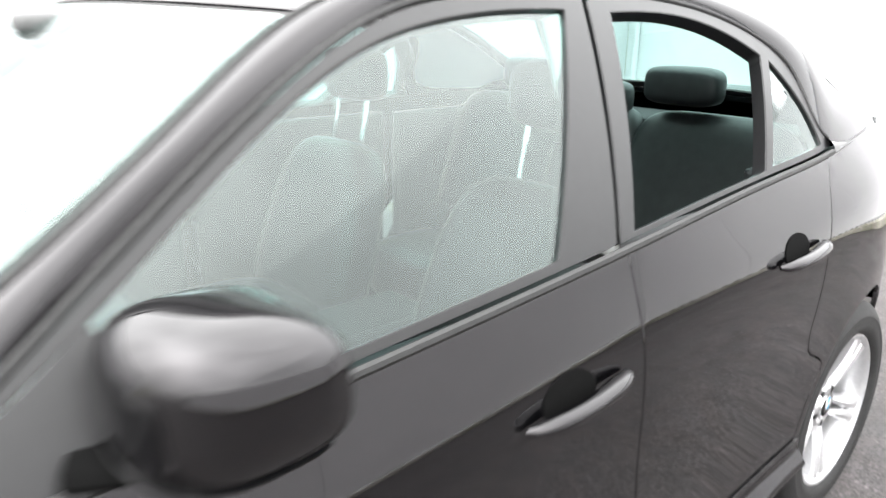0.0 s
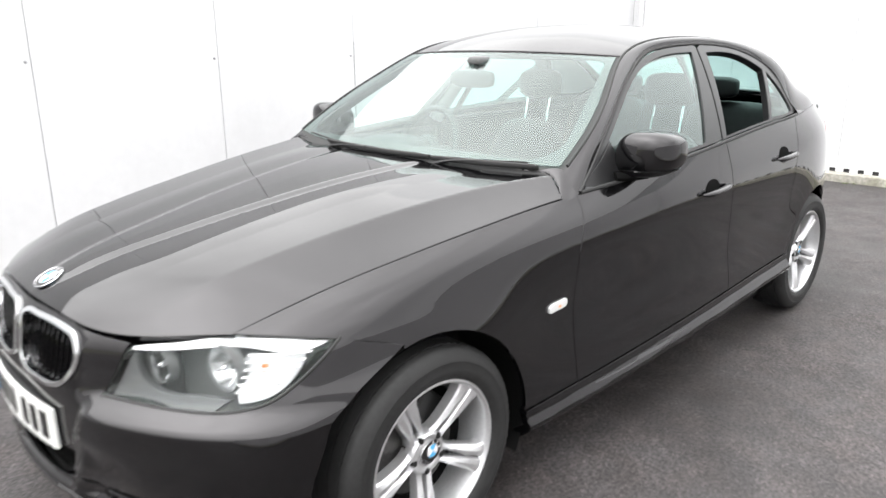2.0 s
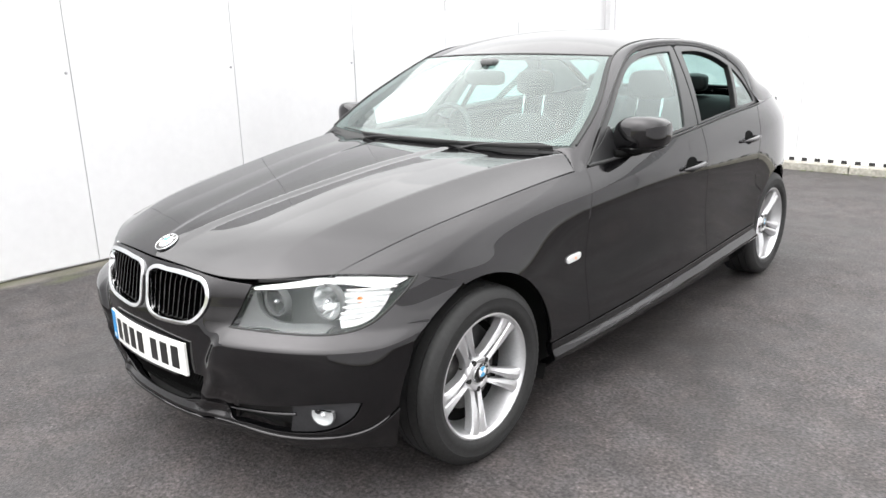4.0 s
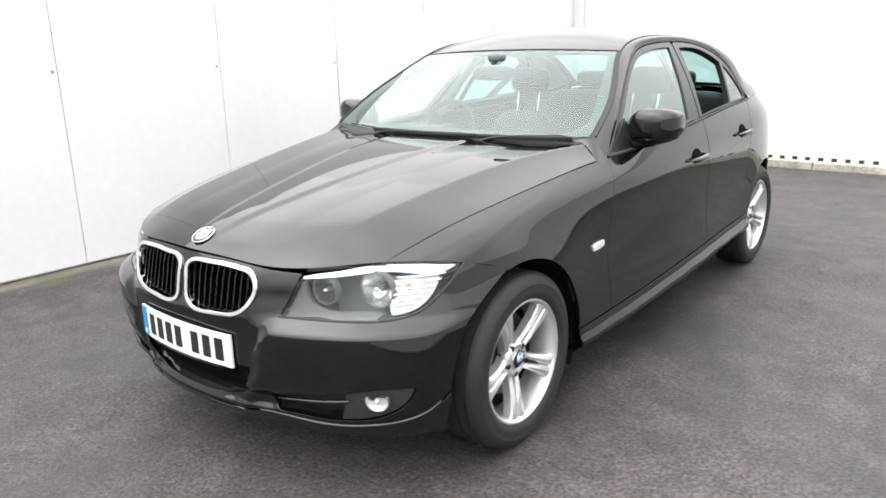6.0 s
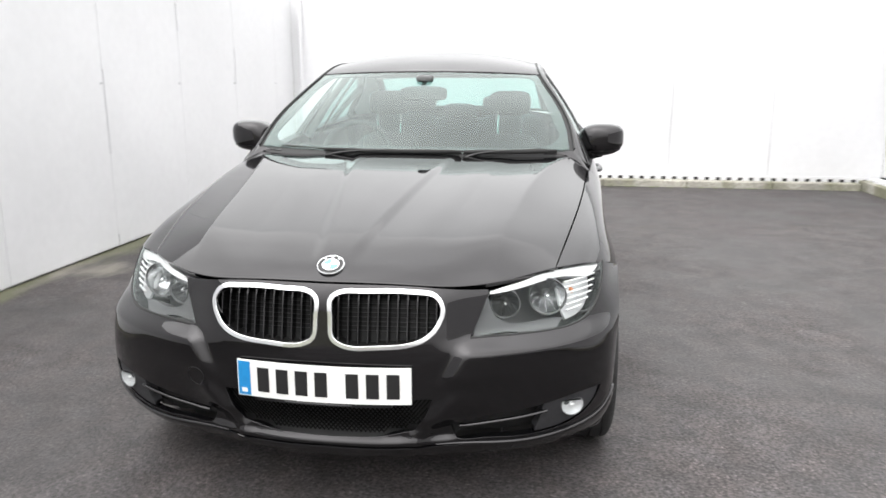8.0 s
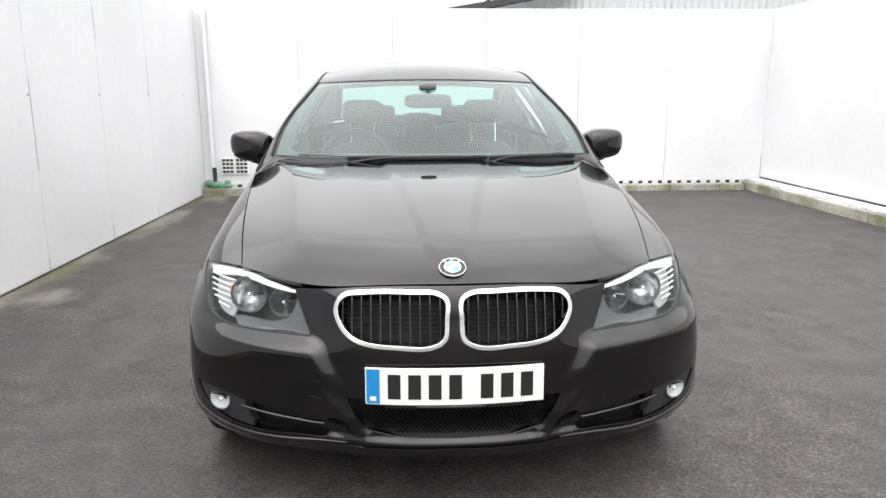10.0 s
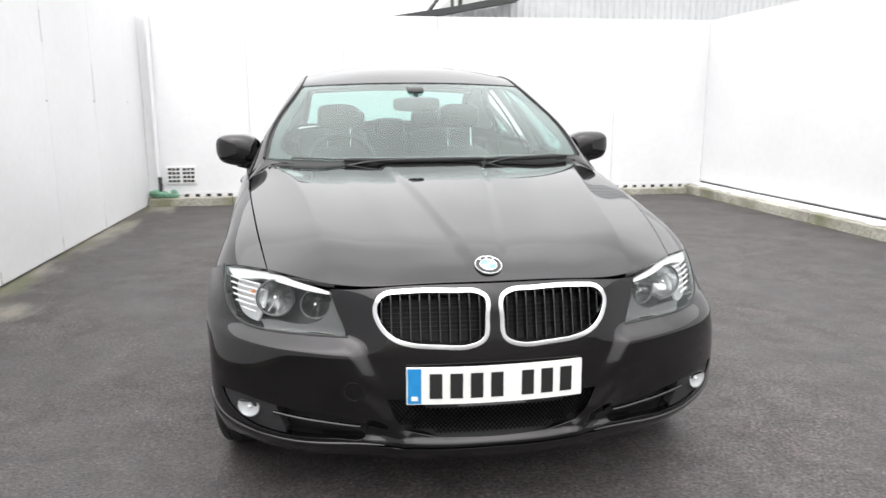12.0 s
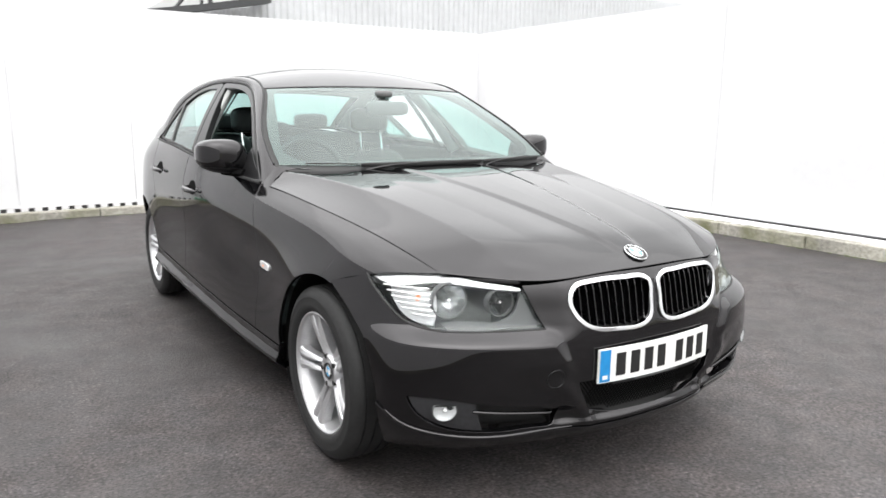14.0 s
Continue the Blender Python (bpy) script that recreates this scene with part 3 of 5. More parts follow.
def eaves(x):
    """The canopy's slope cuts the cladding off towards its end."""
    return 2.88 + 0.155 * (x - 0.9) if x < 3.0 else 4.3


xs, x = [], 0.9
while x < 22:
    xs += [(x, 0.0), (x + 0.062, 0.0), (x + 0.080, -0.035), (x + 0.122, -0.035)]
    x += 0.14
verts = [(x, 12.3 + d, z) for x, d in xs for z in (0, eaves(x))]
faces = [(2 * i, 2 * i + 2, 2 * i + 3, 2 * i + 1) for i in range(len(xs) - 1)]
part("clad_wall", verts, faces, CLAD, shed, smooth=False)
box("hall", 3.05, 22, 12.4, 24, 0, 4.25, CLAD, shed)
edge = [(0.25, 2.862), (1.265, 2.895), (3.30, 3.27), (3.30, 3.40), (1.97, 3.14)]
verts = [(x, y, z) for y in (11.9, 12.2) for x, z in edge]
faces = [(0, 1, 2, 3, 4), (9, 8, 7, 6, 5)] + [(i, i + 5, (i + 1) % 5 + 5, (i + 1) % 5) for i in range(5)]
part("canopy_edge", verts, faces, VERGE, shed, "dark sloping canopy edge", smooth=False)
for name, a, b, r in (("canopy_strut", (1.45, 12.0, 2.98), (1.90, 12.0, 3.55), 0.035), ("canopy_post", (1.98, 12.0, 3.05), (1.98, 12.0, 3.8), 0.03), ("canopy_post", (2.14, 12.0, 3.1), (2.14, 12.0, 3.8), 0.045)):
    part(name, *tube([a, b], r, 4, up=(0, 1, 0.01)), VERGE, shed, smooth=False)


# ---- body surfaces: smooth splines through a few feature lines of the car ----
def weights(knots):
    """Natural cubic spline through the knots, as a function that gives each knot's weight."""
    k = np.asarray(knots, float)
    n, h = len(k), np.diff(k)
    a = np.eye(n)
    rhs = np.zeros((n, n))
    for i in range(1, n - 1):
        a[i, i - 1:i + 2] = h[i - 1], 2 * (h[i - 1] + h[i]), h[i]
        rhs[i, i - 1], rhs[i, i], rhs[i, i + 1] = 6 / h[i - 1], -6 / h[i - 1] - 6 / h[i], 6 / h[i]
    m2 = np.linalg.solve(a, rhs)

    def at(x):
        x = np.atleast_1d(np.asarray(x, float))
        i = np.clip(np.searchsorted(k, x) - 1, 0, n - 2)
        d = h[i]
        p, q = (k[i + 1] - x) / d, (x - k[i]) / d
        w = np.zeros((len(x), n))
        r = np.arange(len(x))
        w[r, i] += p
        w[r, i + 1] += q
        w += ((p ** 3 - p) * d * d / 6)[:, None] * m2[i] + ((q ** 3 - q) * d * d / 6)[:, None] * m2[i + 1]
        return w
    return at


def curve(knots, values):
    w, v = weights(knots), np.asarray(values, float)
    return lambda x: w(x) @ v


def step_up(x):
    x = np.clip(x, 0, 1)
    return x * x * (3 - 2 * x)


def line(*pts):
    """A curve y -> (x, z) through points (y, x, z)."""
    p = np.asarray(pts, float)
    return curve(p[:, 0], p[:, 1:])


# feature lines of the side, from the sill up to the bonnet line and the belt
SILL0 = line((-0.45, 0.74, 0.17), (0, 0.79, 0.17), (0.4, 0.815, 0.17), (1.4, 0.825, 0.17), (2.4, 0.812, 0.17), (3.0, 0.765, 0.18), (3.2, 0.71, 0.19), (3.75, 0.50, 0.22))
SILL1 = line((-0.45, 0.795, 0.30), (0, 0.852, 0.30), (0.4, 0.868, 0.30), (1.4, 0.875, 0.30), (2.4, 0.864, 0.30), (3.0, 0.812, 0.30), (3.2, 0.752, 0.31), (3.75, 0.54, 0.33))
LOW = line((-0.45, 0.81, 0.43), (0, 0.882, 0.44), (0.4, 0.878, 0.44), (1.4, 0.888, 0.44), (2.4, 0.882, 0.45), (2.76, 0.884, 0.46), (3.0, 0.832, 0.46), (3.2, 0.770, 0.46), (3.75, 0.575, 0.48))
MID = line((-0.45, 0.80, 0.57), (-0.2, 0.866, 0.58), (0, 0.892, 0.60), (0.4, 0.872, 0.60), (1.4, 0.892, 0.62), (2.4, 0.887, 0.64), (2.76, 0.884, 0.65), (3.0, 0.838, 0.655), (3.2, 0.778, 0.66), (3.75, 0.59, 0.66))
CREASE = line((-0.45, 0.745, 0.695), (-0.2, 0.827, 0.725), (0, 0.850, 0.74), (0.4, 0.868, 0.765), (0.9, 0.893, 0.795), (1.5, 0.903, 0.825), (2.2, 0.896, 0.86), (2.76, 0.872, 0.885), (3.0, 0.822, 0.895), (3.2, 0.760, 0.90), (3.75, 0.58, 0.89))
SHOULDER = line((-0.45, 0.706, 0.722), (-0.2, 0.775, 0.782), (0, 0.806, 0.812), (0.4, 0.842, 0.852), (0.9, 0.876, 0.878), (1.5, 0.888, 0.912), (2.2, 0.875, 0.952), (2.76, 0.838, 0.980), (3.0, 0.783, 0.984), (3.2, 0.722, 0.98), (3.75, 0.55, 0.945))
TOP = line((-0.45, 0.656, 0.742), (-0.2, 0.705, 0.808), (0, 0.738, 0.847), (0.3, 0.778, 0.892), (0.576, 0.808, 0.922), (0.8, 0.838, 0.937), (1.1, 0.853, 0.959), (1.6, 0.860, 0.998), (2.1, 0.845, 1.029), (2.4, 0.828, 1.038), (2.76, 0.782, 1.054), (3.0, 0.728, 1.058), (3.2, 0.672, 1.052), (3.75, 0.51, 1.01))
SIDE_ROWS = (SILL0, SILL1, LOW, MID, CREASE, SHOULDER, TOP)
SIDE_V = weights((0, 0.15, 0.30, 0.48, 0.70, 0.86, 1.0))


def side(y, v):
    """Points of the left flank at the length y and the share v of the way from the sill to the belt."""
    y = np.atleast_1d(np.asarray(y, float))
    w = SIDE_V(v)
    xz = sum(w[:, i:i + 1] * row(y) for i, row in enumerate(SIDE_ROWS))
    return np.stack([xz[:, 0], y, xz[:, 1]], 1)


def side_v(y, z):
    """The share v at which the flank has the height z."""
    y, z = np.broadcast_arrays(np.atleast_1d(np.asarray(y, float)), np.asarray(z, float))
    lo, hi = np.zeros(len(y)), np.ones(len(y)) * 1.0
    for _ in range(26):
        m = (lo + hi) / 2
        up = side(y, m)[:, 2] < z
        lo, hi = np.where(up, m, lo), np.where(up, hi, m)
    return (lo + hi) / 2


def glasshouse(y, z):
    """Points of the left side above the belt, which leans in."""
    y, z = np.atleast_1d(np.asarray(y, float)), np.atleast_1d(np.asarray(z, float))
    b = TOP(y)
    h = np.maximum(z - b[:, 1], -0.05)
    return np.stack([b[:, 0] - 0.012 - 0.52 * h - 0.45 * h * h, y, z], 1)


# vertical profiles of the nose, from the middle to the wheel arch: z -> (x, y)
NOSE = (
    line((0.17, 0, -0.660), (0.23, 0, -0.735), (0.30, 0, -0.748), (0.40, 0, -0.746), (0.50, 0, -0.744), (0.56, 0, -0.737), (0.64, 0, -0.724), (0.71, 0, -0.706), (0.75, 0, -0.680)),
    line((0.17, 0.20, -0.645), (0.23, 0.20, -0.720), (0.30, 0.20, -0.735), (0.40, 0.20, -0.738), (0.50, 0.20, -0.737), (0.56, 0.20, -0.732), (0.64, 0.20, -0.714), (0.71, 0.20, -0.692), (0.75, 0.20, -0.662)),
    line((0.17, 0.37, -0.600), (0.23, 0.375, -0.670), (0.30, 0.38, -0.686), (0.40, 0.385, -0.704), (0.50, 0.387, -0.708), (0.58, 0.388, -0.700), (0.64, 0.388, -0.686), (0.71, 0.388, -0.667), (0.75, 0.388, -0.640)),
    line((0.17, 0.525, -0.554), (0.23, 0.535, -0.626), (0.3, 0.545, -0.648), (0.4, 0.550, -0.663), (0.5, 0.550, -0.663), (0.58, 0.548, -0.652), (0.64, 0.546, -0.632), (0.71, 0.545, -0.608), (0.75, 0.540, -0.588)),
    line((0.17, 0.655, -0.480), (0.23, 0.681, -0.544), (0.3, 0.697, -0.571), (0.4, 0.704, -0.582), (0.5, 0.704, -0.579), (0.58, 0.699, -0.562), (0.64, 0.691, -0.533), (0.71, 0.682, -0.494), (0.75, 0.675, -0.479)),
    line((0.17, 0.752, -0.390), (0.23, 0.784, -0.442), (0.3, 0.807, -0.464), (0.4, 0.820, -0.462), (0.5, 0.823, -0.448), (0.58, 0.818, -0.420), (0.64, 0.811, -0.383), (0.71, 0.803, -0.336), (0.75, 0.785, -0.320)),
    line((0.17, 0.790, -0.364), (0.23, 0.815, -0.384), (0.3, 0.835, -0.394), (0.4, 0.846, -0.382), (0.5, 0.856, -0.345), (0.6, 0.866, -0.284), (0.68, 0.872, -0.139), (0.75, 0.874, -0.077)),
)
LEDGE = curve((0, 0.2, 0.36, 0.42, 0.58, 0.75, 0.9, 1.0), (0, 0, 0.006, 0.020, 0.045, 0.056, 0.046, 0.026))


def fold(z, z0, z1, r):
    """0 below z0, 1 above z1, straight between, with corners rounded over r."""
    def ramp(d):
        return np.where(d < -r, 0, np.where(d > r, d, (d + r) ** 2 / (4 * r)))
    return (ramp(z - z0) - ramp(z - z1)) / (z1 - z0)


NOSE_T = (0, 0.2, 0.4, 0.58, 0.75, 0.9, 1.0)
NOSE_W = weights([-t for t in NOSE_T[:0:-1]] + list(NOSE_T))


def nose(t, z):
    """Points of the front: t runs from one wheel arch (-1) round the bumper to the other (1)."""
    t, z = np.atleast_1d(np.asarray(t, float)), np.atleast_1d(np.asarray(z, float))
    w = NOSE_W(t)
    out = np.zeros((len(t), 3))
    for i, row in enumerate(NOSE):
        p = row(z)
        a, b = w[:, 6 + i], w[:, 6 - i] if i else 0
        out[:, 0] += (a - b) * p[:, 0]
        out[:, 1] += (a + b) * p[:, 1]
    out[:, 2] = z
    # the ledge below the lamps
    a, x = np.abs(t), np.abs(out[:, 0])
    out[:, 1] += np.maximum(LEDGE(a), 0) * 1.06 * fold(z, 0.545, 0.582, 0.010)
    # two slanting edges between the middle of the nose and the bumper's flanks
    for x0, slope, z0, z1, h, far in ((0.322, 0.52, 0.44, 0.60, 0.020, 0.16), (0.280, 0.80, 0.30, 0.45, 0.008, 0.05)):
        d = x - (x0 + slope * (z - z0))
        on = step_up((z - z0 + 0.045) / 0.09) * step_up((z1 - z) / 0.07)
        out[:, 1] -= on * h * step_up((d + 0.016) / 0.062) * np.exp(-(np.maximum(d - 0.046, 0) / far) ** 2)
    # a rounded ridge that runs down beside the intake to the lip's middle
    ax, az, bx, bz = 0.400, 0.440, 0.262, 0.272
    k = np.clip(((x - ax) * (bx - ax) + (z - az) * (bz - az)) / ((bx - ax) ** 2 + (bz - az) ** 2), 0, 1)
    d = np.hypot(x - ax - k * (bx - ax), z - az - k * (bz - az))
    out[:, 1] -= 0.016 * step_up(k / 0.28) * np.exp(-(d / 0.026) ** 2)
    # the sloping shelf above the lower lip
    out[:, 1] += 0.017 * step_up((z - 0.250) / 0.028) * step_up((0.345 - z) / 0.05) * step_up((0.42 - x) / 0.08)
    return out


# ---- the car ----
car = thing("car", "black four-door saloon car parked on wet grey asphalt", "car")
SV = 0.85
ARCH = 0.374
AXLE, BASE, HUB = 0.31, 2.745, 0.303


def sill_seam(y):
    return 0.306 + 0.037 * np.asarray(y, float)


def flank(p):
    return side(p[:, 0], p[:, 1] / SV)


def skirt_side(p):
    """The sill under the doors, which flares out below the seam and turns under."""
    q = flank(p)
    d = sill_seam(q[:, 1]) - q[:, 2]
    q[:, 0] += 0.028 * fold(d, 0.032, 0.062, 0.006) - 0.045 * fold(d, 0.072, 0.125, 0.010)
    return q


def flat_side(p):
    """(y, z) on the flank to the flat sheet that flank() bends."""
    p = np.asarray(p, float)
    return np.stack([p[:, 0], side_v(p[:, 0], p[:, 1]) * SV], 1)


def belt_run(y0, y1):
    y = np.linspace(y0, y1, max(int(abs(y1 - y0) / 0.02), 2))
    return np.stack([y, np.full(len(y), SV)], 1)


def arc(cy, r, a0, a1, n=40):
    a = np.radians(np.linspace(a0, a1, n))
    return np.stack([cy + r * np.cos(a), HUB + r * np.sin(a)], 1)


def on_side(*runs):
    """An outline on the flank; a run is a list of (y, z), or of flat points already."""
    return np.concatenate([r if isinstance(r, np.ndarray) else flat_side(smooth_path(r, 0.02))[:-1] for r in runs])


DOOR_A = [(0.662, 0.935), (0.655, 0.90), (0.612, 0.80), (0.600, 0.70), (0.594, 0.55), (0.60, 0.42), (0.612, float(sill_seam(0.61)))]
DOOR_B = [(1.605, 1.00), (1.606, 0.96), (1.612, 0.85), (1.620, 0.73), (1.645, 0.55), (1.69, 0.42), (1.70, float(sill_seam(1.70)))]
DOOR_C = [(2.455, 1.045), (2.40, 1.0), (2.352, 0.93), (2.335, 0.86), (2.332, 0.76), (2.345, 0.62)]
FRONT_ARCH, ARCH_MID = 0.372, -0.018
a_seam = math.degrees(math.acos((-0.112 - ARCH_MID) / FRONT_ARCH))
low_a = math.degrees(math.asin((float(sill_seam(0.35)) - HUB) / FRONT_ARCH))
wing = on_side(belt_run(-0.448, 0.662), DOOR_A, [(0.612, float(sill_seam(0.612))), (0.354, float(sill_seam(0.354)))],
               flat_side(arc(ARCH_MID, FRONT_ARCH, low_a, a_seam)), [(-0.112, 0.672), (-0.20, 0.702), (-0.285, 0.7235)], [(-0.285, 0.7235), (-0.36, 0.7375), (-0.448, 0.7415)])
front_door = on_side(belt_run(0.662, 1.605), DOOR_B, [(1.70, float(sill_seam(1.7))), (0.612, float(sill_seam(0.612)))], DOOR_A[::-1])
door_arc = [tuple(p) for p in arc(BASE, ARCH + 0.03, 133, 168, 6)]
rear_door = on_side(belt_run(1.605, 2.455), DOOR_C + door_arc[1:], [door_arc[-1], (2.372, float(sill_seam(2.372)))],
                    [(2.372, float(sill_seam(2.372))), (1.70, float(sill_seam(1.7)))], DOOR_B[::-1])
quarter = on_side(belt_run(2.455, 3.72), [(3.72, 1.005), (3.72, 0.6), (3.72, 0.36)], [(3.72, 0.36), (3.4, 0.36), (3.12, 0.405)],
                  flat_side(arc(BASE, ARCH, 14, 172)), [(2.379, 0.37), (2.372, float(sill_seam(2.372)))], [(2.372, float(sill_seam(2.372))), door_arc[-1]], (door_arc[::-1])[:-1] + DOOR_C[::-1])
skirt = on_side([(0.357, float(sill_seam(0.357))), (1.4, float(sill_seam(1.4))), (2.372, float(sill_seam(2.372)))], [(2.372, float(sill_seam(2.372))), (2.385, 0.30), (2.40, 0.205)],
                [(2.40, 0.205), (1.4, 0.195), (0.385, 0.185)], [(0.385, 0.185), (0.366, 0.26), (0.357, float(sill_seam(0.357)))])
for mirror in (False, True):
    s = -1 if mirror else 1
    panel("front_wing", car, flank, wing, PAINT, step=0.022, mirror=mirror)
    d1 = panel("front_door", car, flank, front_door, PAINT, step=0.028, mirror=mirror)
    d2 = panel("rear_door", car, flank, rear_door, PAINT, step=0.028, mirror=mirror)
    panel("rear_wing", car, flank, quarter, PAINT, step=0.03, mirror=mirror)
    panel("side_skirt", car, skirt_side, skirt, PAINT, step=0.011, mirror=mirror, lift=0.006, depth=0.03)
    # handles: a flat dark patch for the shaded recess, behind a bowed bar
    for d, y, z in ((d1, 1.455, 0.847), (d2, 2.185, 0.895)):
        tilt = 0.055
        cup = [(y + 0.055 * math.cos(a) - 0.022, z + 0.002 + 0.034 * math.sin(a)) for a in np.linspace(0, 2 * math.pi, 28)[:-1]]
        panel("handle_cup", d, flank, flat_side(cup), SHADE_AND_BLACK, step=0.012, mirror=mirror, lift=0.0025, depth=0.004, gap=0, label="flat dark patch standing for the shaded handle recess")
        ys = np.linspace(y - 0.115, y + 0.10, 22)
        zs = z + tilt * (ys - y) - 0.004
        bar = side(ys, side_v(ys, zs))
        k = np.sin(np.pi * np.linspace(0, 1, 22)) ** 0.5
        bar[:, 0] += 0.006 + 0.022 * k
        v, f = tube(bar, 0.004 + 0.0075 * np.minimum(k * 1.3, 1), 12, flat=1.35, up=(1, 0, 0))
        v = np.asarray(v) * (s, 1, 1)
        part("handle", v, [t[::s] for t in f], PAINT, d, "black painted door handle")
    # side repeater on the wing
    rep = [(0.505 + 0.043 * math.copysign(abs(math.cos(a)) ** 0.4, math.cos(a)), 0.617 + 0.012 * math.copysign(abs(math.sin(a)) ** 0.45, math.sin(a)) + 0.12 * 0.043 * math.cos(a)) for a in np.linspace(0, 2 * math.pi, 36)[:-1]]
    r = panel("side_indicator", car, flank, flat_side(rep), BROW, step=0.012, mirror=mirror, lift=0.009, depth=0.012, gap=0, label="clear white side indicator lamp")
    glow = [(0.510 + 0.007 * math.cos(a), 0.616 + 0.004 * math.sin(a)) for a in np.linspace(0, 2 * math.pi, 16)[:-1]]
    panel("bulb", r, flank, flat_side(glow), AMBER, step=0.006, mirror=mirror, lift=0.0105, depth=0.002, gap=0)
    # tail lamp round the rear corner
    tail = on_side([(3.44, 0.905), (3.60, 0.925), (3.71, 0.925)], [(3.71, 0.925), (3.71, 0.78)], [(3.71, 0.78), (3.55, 0.80), (3.44, 0.905)])
    panel("tail_lamp", car, flank, tail, RED, step=0.03, mirror=mirror, lift=0.004, depth=0.01, label="red rear lamp")


# upper side frame: from the windscreen corner over the doors to the boot
def gh(y, z):
    return tuple(glasshouse(y, z)[0])


def tp(y):
    b = TOP(y)[0]
    return (b[0], y, b[1])


FK = (0, 0.12, 0.25, 0.37, 0.48, 0.60, 0.70, 0.78, 0.85, 0.91, 0.955, 1.0)
FRAME_IN = curve(FK, [(0.750, 0.664, 0.983), (0.727, 0.86, 1.110), (0.656, 1.055, 1.232), (0.583, 1.240, 1.335), (0.562, 1.45, 1.388), (0.556, 1.80, 1.403), (0.562, 2.19, 1.386), (0.578, 2.49, 1.338), (0.600, 2.72, 1.264), (0.622, 2.91, 1.180), (0.636, 3.02, 1.130), (0.650, 3.12, 1.086)])
FRAME_OUT = curve(FK, [tp(0.664), gh(0.83, 1.040), gh(1.10, 1.216), gh(1.335, 1.330), gh(1.53, 1.366), gh(1.85, 1.377), gh(2.16, 1.352), gh(2.385, 1.290), gh(2.485, 1.190), gh(2.545, 1.066), tp(2.84), tp(3.12)])
BULGE = curve((0, 0.3, 0.6, 0.75, 0.88, 1.0), (0.006, 0.012, 0.016, 0.024, 0.034, 0.006))


def side_frame(p):
    k, w = p[:, 0] / 2.6, p[:, 1] / 0.12
    a, b = FRAME_IN(k), FRAME_OUT(k)
    q = a + (b - a) * w[:, None]
    lift = BULGE(k) * 4 * w * (1 - w)
    return q + lift[:, None] * np.array((0.72, 0, 0.69))


frame_poly = outline([(0, 0), (2.6, 0)], [(2.6, 0), (2.6, 0.12)], [(2.6, 0.12), (0, 0.12)], [(0, 0.12), (0, 0)], step=0.02)


def ghs(p):
    return glasshouse(p[:, 0], p[:, 1])


def belt_pts(y0, y1, dz=0.006):
    y = np.linspace(y0, y1, 30)
    return [tuple(q) for q in np.stack([y, TOP(y)[:, 1] + dz], 1)]


# window openings on the leaning side
F_TOP = [(0.70, 0.957)] + [(y, z - 0.007) for _, y, z in FRAME_OUT(np.linspace(0.05, 0.60, 40)) if 0.77 < y < 1.77] + [(1.775, 1.364)]
REAR_TOP = [(y, z - 0.007) for _, y, z in FRAME_OUT(np.linspace(0.575, 0.905, 24)) if y > 1.80]
front_frame = outline(F_TOP, [(1.775, 1.364), (1.600, 1.010)], belt_pts(1.600, 0.70, 0.010), step=0.02)
front_glass = outline([(0.775, 0.985), (0.86, 1.037), (1.11, 1.198), (1.33, 1.300), (1.49, 1.332), (1.60, 1.341), (1.715, 1.343)], [(1.715, 1.343), (1.475, 1.012)], belt_pts(1.475, 0.775, 0.022), step=0.02)
rear_frame = outline([(1.785, 1.357)] + REAR_TOP, [REAR_TOP[-1], (2.535, 1.058)], belt_pts(2.535, 1.610, 0.010), [(1.610, 1.009), (1.785, 1.357)], step=0.02)
rear_glass = outline([(1.835, 1.340), (1.96, 1.342), (2.14, 1.324), (2.26, 1.290), (2.335, 1.258)], [(2.335, 1.258), (2.125, 1.050)], belt_pts(2.125, 1.650, 0.018), [(1.650, 1.02), (1.835, 1.340)], step=0.02)
quarter_glass = outline([(2.366, 1.246), (2.418, 1.192), (2.456, 1.12), (2.466, 1.066)], belt_pts(2.466, 2.160, 0.022), [(2.160, 1.053), (2.366, 1.246)], step=0.02)
